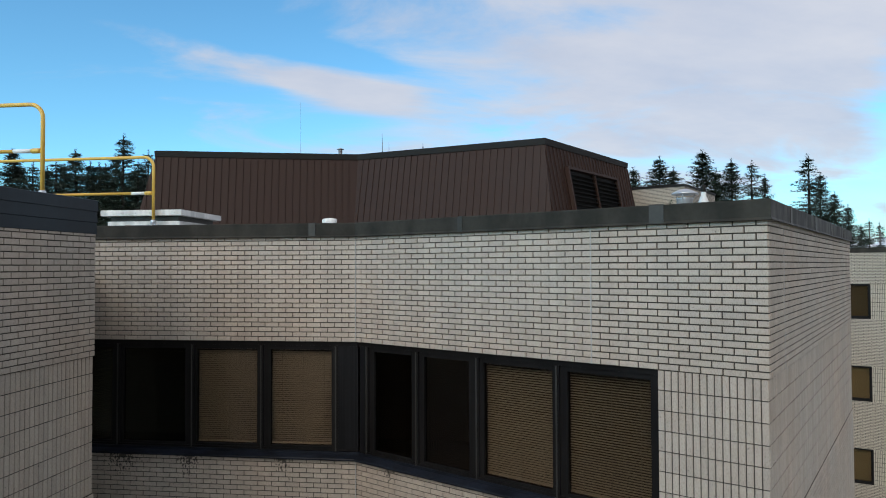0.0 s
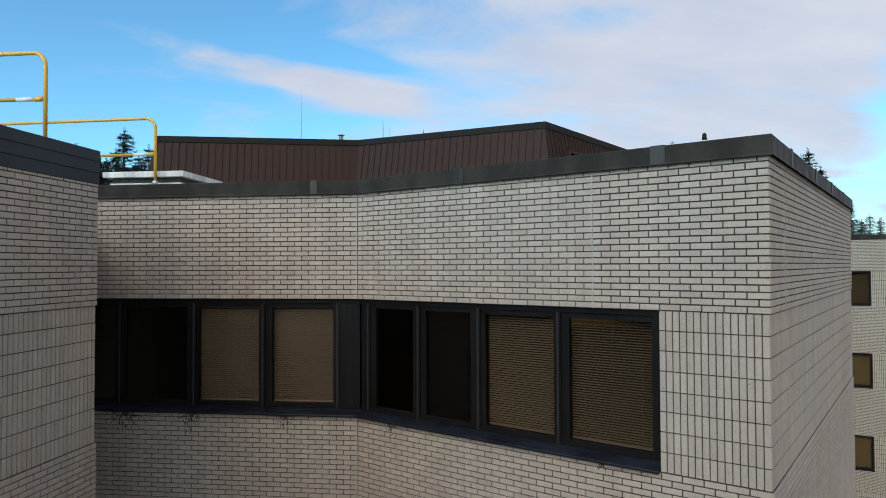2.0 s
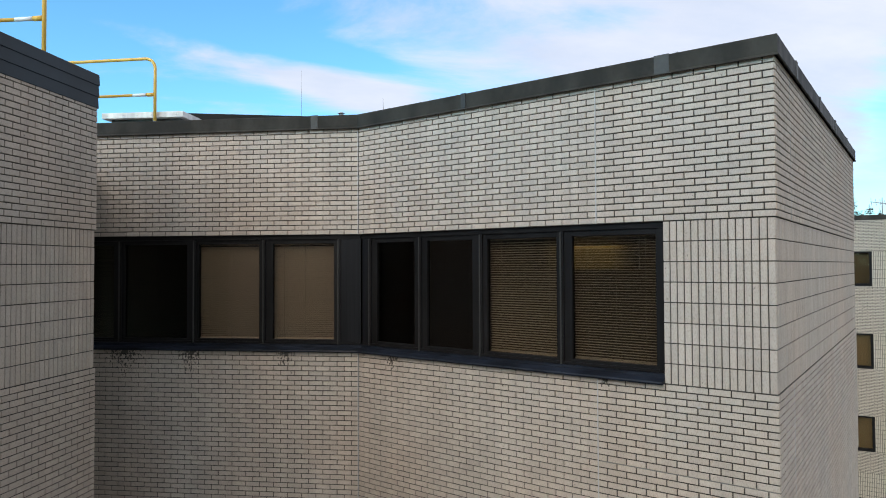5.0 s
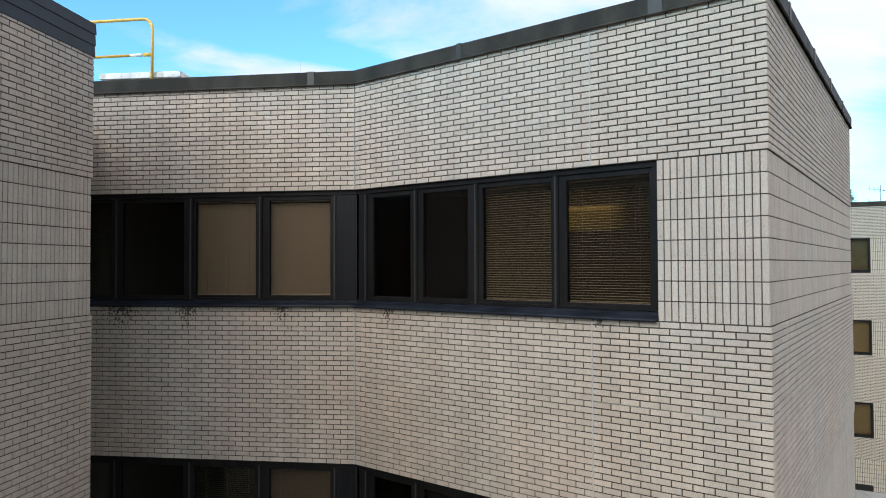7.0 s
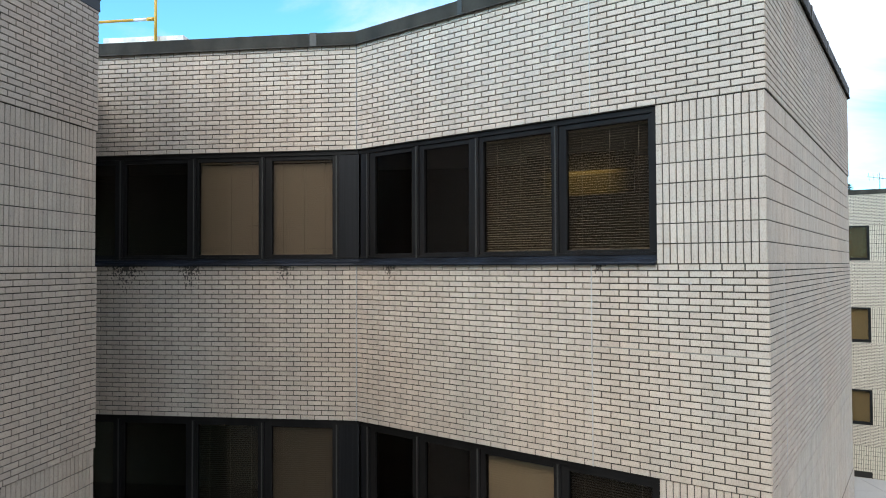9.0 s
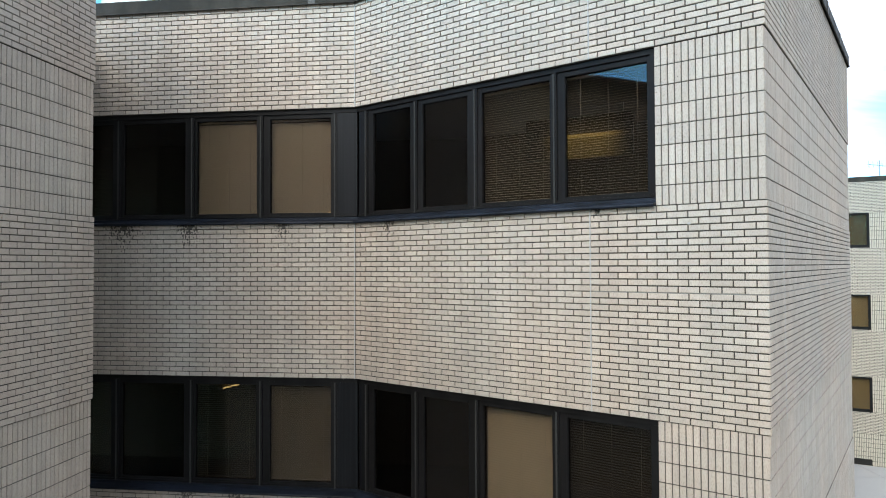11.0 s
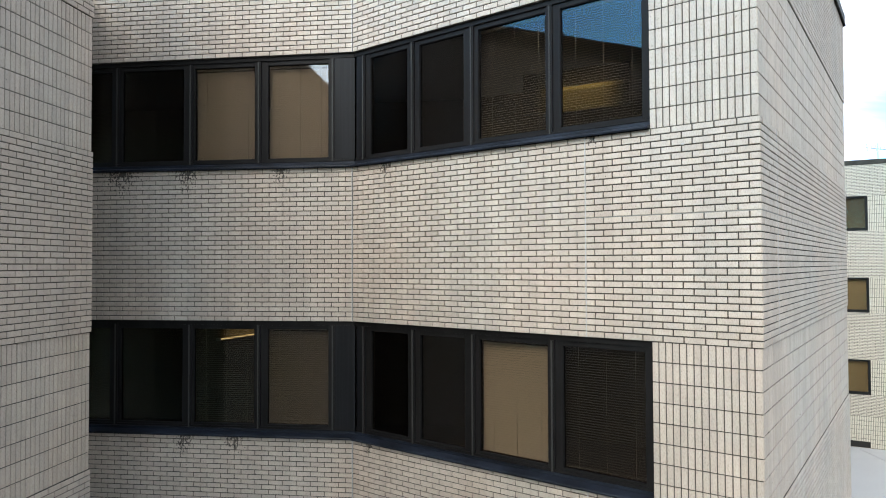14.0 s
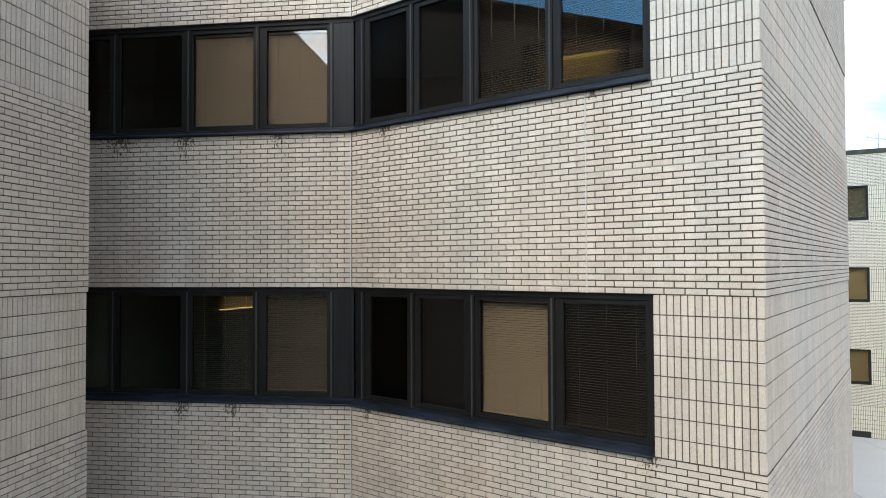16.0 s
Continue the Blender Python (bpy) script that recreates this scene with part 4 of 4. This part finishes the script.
weed(M_B @ pose(4.36, 0.12, CT - 0.012) @ Matrix.Scale(0.6, 4))


def antenna(x, y, z, h, r, label):
    ob = thing("antenna", pose(x, y, z), label, "antenna", "whip antennas on the penthouse")
    bm = bmesh.new()
    tube_bm(bm, [(0, 0, 0.25), (0.002, 0, h * 0.6), (-0.01, 0, h)], [r, r * 0.8, r * 0.4], 6)
    part("whip", bm, GREYCURB, ob)
    bm = bmesh.new()
    lathe_bm(bm, [(0.05, 0), (0.05, 0.02), (0.022, 0.03), (0.02, 0.3), (0.012, 0.32)], 10)
    part("mount", bm, BLACKMETAL, ob)
    return ob


antenna(-7.4, 30.5, 16.23, 3.0, 0.008, "tall thin grey whip antenna on the penthouse roof")
antenna(-3.35, 28.3, 16.23, 1.1, 0.014, "short whip antenna on the penthouse roof")
antenna(-3.2, 29.5, 16.23, 0.95, 0.008, "short thin whip antenna on the penthouse roof")
antenna(-1.55, 27.2, 16.23, 0.45, 0.014, "stub antenna on the penthouse roof")


def stair_hut():
    """Brick roof hut beyond the penthouse, with a dark metal edge."""
    ob = thing("roof_hut", pose(10.65, 32.0, 0, 0, 0, ANG_C), "pale brick roof hut with a dark metal edge", "hut")
    box_part("body", ob, RUNNING, 0.03, 5.6, 0.03, 3.0, GZ, 15.40)
    box_part("edge_trim", ob, BLACKMETAL, 0, 5.63, 0, 3.03, 15.401, 15.52, 0.01, "dark metal roof edge")
    return ob


stair_hut()


# ---- building across the yard ----
def far_building():
    ob = thing("far_building", pose(18.83, 31.35, 0.14, 0, 0, -27), "beige brick building across the yard with small dark windows", "building")
    levels = [(HEAD1, SILL1), (HEAD2, SILL2), (HEAD3, HEAD3 - 24 * C)]
    W = 1.55                                         # width of a window
    cols = [-W, -W - 8.4, 7.0, 15.4]
    x0, x1 = -14.0, 24.0
    wins = sorted(cols)

    def slab(nm, a0, a1, z0, z1, mat, y0=0.0):
        o = box_part(nm, ob, mat, a0, a1, y0, 0.35, z0, z1)
        return o

    slab("wall", x0, x1, HEAD1, 12.08, RUNNING)
    for k, (zh, zs) in enumerate(levels):
        edges = [x0] + [e for w in wins for e in (w, w + W)] + [x1]
        for a0, a1 in zip(edges[::2], edges[1::2]):
            slab("stacked_band", a0, a1, zs, zh, SOLDIER, 0.015)
        low = levels[k + 1][0] if k < 2 else 0.45
        slab("wall", x0, x1, low, zs, RUNNING)
        for w in wins:
            win = thing("window", pose(w, 0, zs), "", "")
            for key in ("label", "category"):
                if key in win:
                    del win[key]
            win.parent = ob
            h = zh - zs
            bm = bmesh.new()
            for b in ((0.002, 0.10, 0, h), (W - 0.10, W - 0.002, 0, h), (0.1, W - 0.1, 0, 0.14), (0.1, W - 0.1, h - 0.08, h)):
                box_bm(bm, b[0], b[1], 0.03, 0.16, b[2] + 0.002, b[3] - 0.002, 0.004)
            part("window_frame", bm, FRAME, win)
            pb = bmesh.new()
            box_bm(pb, 0.095, W - 0.095, 0.09, 0.10, 0.13, h - 0.075)
            part("pane", pb, GLASS_FAR_DULL, win)
            bb = bmesh.new()
            box_bm(bb, 0.1, W - 0.1, 0.20, 0.23, 0.10, h - 0.06, 0.002)
            part("roller_blind", bb, FAR_BLIND if k else FAR_BLIND_DARK, win, "tan blind drawn down" if k else "brown blind drawn down")
    slab("stacked_base", x0, x1, GZ - 0.25, 0.449, SOLDIER, 0.015)
    box_part("basement_vent", ob, BLACKMETAL, -3.2, -0.05, 0.005, 0.014, GZ - 0.12, GZ + 0.16, 0, "dark louvre strip at the foot of the wall")
    box_part("roof", ob, ROOFING, x0, x1, 0.36, 12.0, 11.6, 12.0)
    box_part("body", ob, PLASTER, x0, x1, 0.36, 12.0, GZ - 0.25, 11.59)
    cp = sweep([(x0, 0), (x1, 0)], [(0.01, 12.06), (0.04, 12.055), (0.04, 12.26), (0.03, 12.27), (-0.35, 12.25), (-0.35, 12.05), (-0.3, 12.05), (-0.3, 12.2), (0.0, 12.22)], COPING, "coping")
    part("coping", cp, COPING, ob)
    return ob


far_building()


def aerial():
    """Rooftop television aerial with its motor box on the far roof."""
    ob = thing("roof_aerial", pose(19.75, 32.0, 12.14) @ Matrix.Scale(0.75, 4), "small roof aerial on a dark vent box", "aerial")
    bm = bmesh.new()
    lathe_bm(bm, [(0.32, 0), (0.32, 0.3), (0.24, 0.42), (0.1, 0.45)], 14)
    part("vent_box", bm, BLACKMETAL, ob)
    bm = bmesh.new()
    tube_bm(bm, [(0, 0, 0.4), (0, 0, 1.5)], 0.025, 8)
    part("mast", bm, GREYCURB, ob)
    bm = bmesh.new()
    tube_bm(bm, [(-0.75, 0, 1.25), (0.5, 0, 1.1)], 0.02, 6)
    part("boom", bm, GREYCURB, ob)
    for k in range(5):
        bm = bmesh.new()
        x = -0.7 + k * 0.28
        tube_bm(bm, [(x, -0.1, 1.0 + 0.02 * k), (x + 0.06, 0.1, 1.5 - 0.05 * k)], 0.012, 5)
        part("element", bm, GREYCURB, ob)
    return ob


aerial()


# ---- conifers ----
def conifer_meshes(seed, sparse):
    """Trunk and crown of a fir one metre high, to be scaled; branches droop and leave gaps."""
    rng = random.Random(seed)
    bm = bmesh.new()
    tube_bm(bm, [(0, 0, 0), (0.002, 0.001, 0.35), (0.0, 0.003, 0.7), (0.002, 0, 0.99)], [0.014, 0.010, 0.005, 0.0008], 7)
    trunk = from_bm("trunk", bm, BARK)
    verts, faces = [], []

    def spray(p, dirv, ln, wd):
        side = dirv.cross(Vector((0, 0, 1))).normalized()
        lift = Vector((rng.uniform(-0.2, 0.2), rng.uniform(-0.2, 0.2), rng.uniform(-0.8, 0.8)))
        side = (side + lift * 0.5).normalized()
        b = len(verts)
        mid = p + dirv * ln * 0.5
        verts.extend([tuple(p), tuple(mid + side * wd), tuple(p + dirv * ln), tuple(mid - side * wd)])
        faces.append((b, b + 1, b + 2, b + 3))

    z = rng.uniform(0.16, 0.22)
    while z < 0.985:
        t = (z - 0.15) / 0.85
        fine = z > 0.62                       # the tops that stand over the roofs are built finer
        rad = (0.160 if sparse else 0.185) * (1 - t) ** 0.80 + 0.004
        nb = (rng.choice((9, 10, 11)) if not sparse else rng.choice((7, 8, 9))) if fine else 7
        a0 = rng.uniform(0, 6.28)
        for k in range(nb):
            if rng.random() < (0.30 if sparse else 0.18):
                continue
            a = a0 + k * math.tau / nb + rng.uniform(-0.35, 0.35)
            ln = rad * rng.uniform(0.35, 1.25)
            rise = rng.uniform(-0.30, 0.05) if t < 0.7 else rng.uniform(-0.10, 0.45)
            d = Vector((math.cos(a), math.sin(a), rise)).normalized()
            p0 = Vector((0, 0, z))
            b = len(verts)
            w = Vector((0, 0, 0.0010))
            verts.extend([tuple(p0 - w), tuple(p0 + w), tuple(p0 + d * ln)])
            faces.append((b, b + 1, b + 2))
            m_ = max(5, int(ln / (0.0038 if fine else 0.010)))
            for j in range(m_):
                f = 0.06 + 0.94 * (j + rng.random()) / m_
                # boughs sag, their tips lift again
                q = p0 + d * ln * f + Vector((0, 0, ln * 0.22 * (f * f - f)))
                spread = 0.30 * ln * (1 - f) + 0.003
                for _ in range(4 if fine else 3):
                    sa = a + rng.choice((-1, 1)) * rng.uniform(0.2, 1.1)
                    sd = Vector((math.cos(sa), math.sin(sa), rng.uniform(-0.75, 0.25))).normalized()
                    o = Vector((-math.sin(a), math.cos(a), 0)) * rng.uniform(-spread, spread)
                    big = 1.0 if fine else 2.2
                    spray(q + o + Vector((0, 0, rng.uniform(-0.004, 0.001))), sd, rng.uniform(0.006, 0.015) * big, rng.uniform(0.0010, 0.0024) * big)
        z += rng.uniform(0.006, 0.013) * (1.3 if sparse else 1.0) * (1 if fine else 1.8)
    for i in range(160):
        zz = 0.90 + 0.10 * rng.random()
        aa = rng.uniform(0, 6.28)
        spray(Vector((0, 0, zz)), Vector((math.cos(aa), math.sin(aa), rng.uniform(0.0, 1.2))).normalized(), rng.uniform(0.004, 0.010), 0.0013)
    return trunk, mesh("crown", verts, faces, NEEDLES)


KINDS = [conifer_meshes(s, sp) for s, sp in ((3, False), (7, False), (11, True), (19, True), (23, False))]


def conifer(px, top, dist, k, wide=1.0):
    """A fir standing at dist ahead, px metres to the right, with its tip at height top."""
    ob = thing("conifer", pose(px, dist, GZ, 0, 0, (px * 37 + dist * 11) % 360), "tall dark green fir with a gappy crown" if k not in (2, 3) else "tall thin fir with sparse drooping branches", "tree", "firs behind the building")
    h = top - GZ
    for me, nm, mat in ((KINDS[k][0], "trunk", BARK), (KINDS[k][1], "crown", NEEDLES)):
        c = new(nm, me)
        c.parent = ob
        c.scale = (h * wide * 1.5, h * wide * 1.5, h)
    return ob


def sight(px, py, dist):
    """Where a ray of the first view is at that distance."""
    x, z = (px - 784) / 1182, (470.0 - py) / 1182
    return dist * x - 0.03 * dist, 11.66 + z * dist


for px, py, dist, k, wide in ((8, 262, 66, 0, 1.0), (44, 286, 74, 2, 1.0), (88, 282, 72, 3, 1.1), (122, 264, 70, 1, 0.9), (150, 286, 76, 4, 0.9), (178, 290, 71, 0, 0.8),
                              (211, 236, 68, 2, 1.0), (196, 272, 72, 4, 0.8), (238, 282, 70, 3, 0.9), (256, 266, 73, 3, 0.8), (20, 290, 80, 1, 1.0), (232, 298, 80, 0, 1.0), (70, 294, 82, 4, 1.1), (102, 290, 84, 0, 1.1), (166, 288, 83, 4, 1.0), (248, 296, 84, 1, 1.0), (276, 292, 82, 3, 1.0),
                              (1122, 304, 66, 0, 0.9), (1168, 286, 70, 1, 1.0), (1192, 304, 74, 4, 0.9), (1242, 274, 70, 0, 1.0), (1266, 310, 76, 4, 0.9), (1292, 292, 68, 1, 0.9), (1328, 294, 72, 3, 0.9),
                              (1350, 318, 74, 4, 0.6), (1425, 284, 70, 3, 1.0), (1446, 316, 74, 0, 0.8), (1470, 350, 72, 1, 0.8), (1492, 372, 78, 4, 0.8), (1528, 398, 75, 3, 0.8), (1546, 404, 80, 2, 0.8), (1514, 408, 84, 1, 0.8)):
    tx, tz = sight(px, py - 7, dist)
    conifer(tx, tz, dist, k, wide)


def mountains():
    n, verts, faces = 60, [], []
    for i in range(n + 1):
        a = radians(18 + 40 * i / n)
        r = 3600
        h = 110 + 75 * noise.fractal((i * 0.16, 4.2, 0), 1.0, 2.0, 5) + 35 * noise.noise((i * 0.6, 1.0, 0))
        h = 32 + h * 1.0
        for j, (dr, f) in enumerate(((0, 0.0), (200, 0.45), (420, 0.8), (600, 1.0), (1000, 0.0))):
            rr = r + dr + 60 * noise.noise((i * 0.9, j * 3.1, 2))
            verts.append((rr * math.sin(a), rr * math.cos(a), GZ - 20 + (h + 20) * f))
    for i in range(n):
        for j in range(4):
            b = i * 5 + j
            faces.append((b, b + 5, b + 6, b + 1))
    tagged(new("backdrop_mountains", mesh("mountains", verts, faces, SNOW)), "distant snow-covered mountain ridge on the horizon", "mountain", kind="structure")


mountains()


# ---- bricks ----
J = 0.0118                                   # joint


def piece(w, h, depth=0.0125):
    """Corner points and faces of one brick, centred, its face in y = 0, with a small chamfer."""
    c = 0.0028
    x, z = w / 2, h / 2
    v = [(-x, depth, -z), (x, depth, -z), (x, depth, z), (-x, depth, z), (-x, c, -z), (x, c, -z), (x, c, z), (-x, c, z),
         (-x + c, 0, -z + c), (x - c, 0, -z + c), (x - c, 0, z - c), (-x + c, 0, z - c)]
    f = [(8, 9, 10, 11)]
    for i in range(4):
        j = (i + 1) % 4
        f += [(4 + i, 4 + j, 8 + j, 8 + i), (i, j, 4 + j, 4 + i)]
    return v, f


def layout(s0, s1, z_top, rows, from_end, shift=0, joint=J):
    """Running bond from z_top down: (centre, height, width) of each brick; whole bricks start at s0, or at s1 when from_end."""
    out = []
    n = int(round((s1 - s0) / (L / 2)))
    for r in range(rows):
        z = z_top - (r + 0.5) * C
        half = (r + shift) % 2
        a = 0
        while a < n:
            w = 1 if (a == 0 and half) or a == n - 1 else 2
            lo, hi = a * L / 2, (a + w) * L / 2
            c = (lo + hi) / 2
            out.append((s1 - c if from_end else s0 + c, z, w * L / 2 - joint))
            a += w
    return out


def stacked(s0, s1, z_top, rows, from_end=False, joint=J * 0.85):
    n = int(round((s1 - s0) / C))
    out = []
    for r in range(rows):
        for i in range(n):
            c = (i + 0.5) * C
            out.append((s1 - c if from_end else s0 + c, z_top - (r + 0.5) * L * (24 * C / (8 * L)), C - joint))
    return out


MESHES = {}


def lay(parent, m, cells, h, y, near, name, rng):
    """near picks the bricks that are laid one by one; the others are joined."""
    verts, faces, count = [], [], 0
    for s, z, w in cells:
        dy = y + rng.uniform(-0.0013, 0.0013)
        if near(s, z) and count < 300:
            key = (round(w, 3), round(h, 3))
            if key not in MESHES:
                v, f = piece(w, h)
                MESHES[key] = mesh(name, v, f, BRICK_ONE)
            ob = new(name, MESHES[key])
            ob.parent = parent
            ob.location = (s, dy, z)
            ob.rotation_euler = (rng.gauss(0, 0.004), rng.gauss(0, 0.003), rng.gauss(0, 0.003))
            count += 1
        else:
            v, f = piece(w + rng.uniform(-0.001, 0.001), h + rng.uniform(-0.0015, 0.0005))
            b, g = len(verts), rng.gauss(0, 0.004)
            verts += [(s + p[0], dy + p[1], z + p[2] + g * p[0]) for p in v]
            faces += [tuple(b + k for k in q) for q in f]
    ob = new("brickwork", mesh("brickwork", verts, faces, BRICK))
    ob.parent = parent
    tagged(ob, "joined " + ("upright stacked" if h > 0.1 else "running-bond") + " bricks of the same wall", kind="stuff")


rng = random.Random(5)
H = C - J
SPLIT = 17.5 * L
JOINT = LEN_B - (LEN_B - SPLIT) * WIDE       # movement joint; the bricks beyond it are laid wider


def widen(cells):
    return [(LEN_B - (LEN_B - s) * WIDE, z, w * WIDE) for s, z, w in cells]


b2_cells = []
HS = 24 * C / 8 - J * 0.85
a_cells, b_cells, c_cells, d_cells = [], [], [], []
for top, rows in ((TOP, 22), (SILL1, 32), (SILL2, 32), (HEAD3, 57)):
    odd = 0 if rows == 22 else 1
    a_cells += layout(-30 * L, 0, top, rows, True, 1, 0.0108)
    b_cells += layout(0, SPLIT, top, rows, False, odd, 0.0104)
    b2_cells += layout(SPLIT, LEN_B, top, rows, True, 1 - odd, 0.0126)
    c_cells += layout(0.0, LEN_C, top, rows, False, odd, 0.007)
    d_cells += layout(D_BACK, 0, top, rows, True, odd, 0.0108)
lay(wall_a, M_A, a_cells, C - 0.0108, 0, lambda s, z: s > -10 * L and HEAD2 < z < SILL1, "brick", rng)
b_cells = [(s * JOINT / SPLIT, z, w * JOINT / SPLIT) for s, z, w in b_cells]
lay(wall_b, M_B, b_cells, C - 0.0104, 0, lambda s, z: False, "brick", rng)
lay(wall_b, M_B, widen(b2_cells), C - 0.0126, 0, lambda s, z: HEAD2 < z < SILL1, "brick", rng)
c_run = [(s, z, w) if s > 0.3 else (s + 0.0065, z, w - 0.013) for s, z, w in c_cells]
lay(wall_c, M_C, c_run, H, 0, lambda s, z: s < 8.5 * L and HEAD2 < z < SILL1, "brick", rng)
lay(wall_d, M_D, d_cells, C - 0.0110, 0, lambda s, z: s > -9 * L and HEAD2 < z < SILL1, "brick", rng)
for zt in (HEAD1, HEAD2):
    pick = lambda s, z: False
    near_b = (lambda s, z: True) if zt == HEAD1 else pick
    lay(wall_b, M_B, widen(stacked(LEN_B - 15 * C, LEN_B - SETBACK, zt, 8, True)), HS, SETBACK, near_b, "stacked_brick", rng)
    near_c = (lambda s, z: s < 30 * C) if zt == HEAD1 else pick
    lay(wall_c, M_C, stacked(SETBACK + 0.013, LEN_C, zt, 8, False, 0.004), HS, SETBACK, near_c, "stacked_brick", rng)
    near_d = (lambda s, z: s > -34 * C) if zt == HEAD1 else pick
    lay(wall_d, M_D, stacked(D_BACK, -SETBACK, zt, 8, True), HS, SETBACK, near_d, "stacked_brick", rng)

# pale sealant in the movement joints
for par, m, s, tops in ((wall_a, M_A, -0.0075, ((TOP, HEAD1), (SILL1, HEAD2), (SILL2, HEAD3))), (wall_b, M_B, JOINT, ((TOP, HEAD1), (SILL1, HEAD2), (SILL2, HEAD3))),
                        (wall_c, M_C, 4 * L, ((TOP, HEAD1), (SILL1, HEAD2), (SILL2, HEAD3)))):
    for z1, z0 in tops:
        o = box_part("sealant_joint", par, SEALANT, s - 0.006, s + 0.006, -0.0015 if par is not wall_a else -0.003, 0.012, z0 + 0.002, z1 - 0.002, 0.001, "pale vertical sealant joint")
zc = SILL1 - 13 * C
for par, s0, s1 in ((wall_b, JOINT + 0.02, LEN_B - 0.002), (wall_c, 0.014, LEN_C)):
    box_part("sealant_joint", par, SEALANT_DULL, s0, s1, 0.003, 0.012, zc - 0.006, zc + 0.006, 0, "pale level sealant joint")

# splash of pale mortar on one brick
bm = bmesh.new()
bmesh.ops.create_icosphere(bm, subdivisions=2, radius=0.013, matrix=pose(4.571, -0.001, 8.78) @ Matrix.Diagonal((1.5, 0.25, 0.8, 1)))
for v in bm.verts:
    v.co += Vector((noise.noise(v.co * 60), 0, noise.noise(v.co * 45))) * 0.006
part("mortar_splash", bm, SEALANT, wall_b, "small splash of pale mortar")
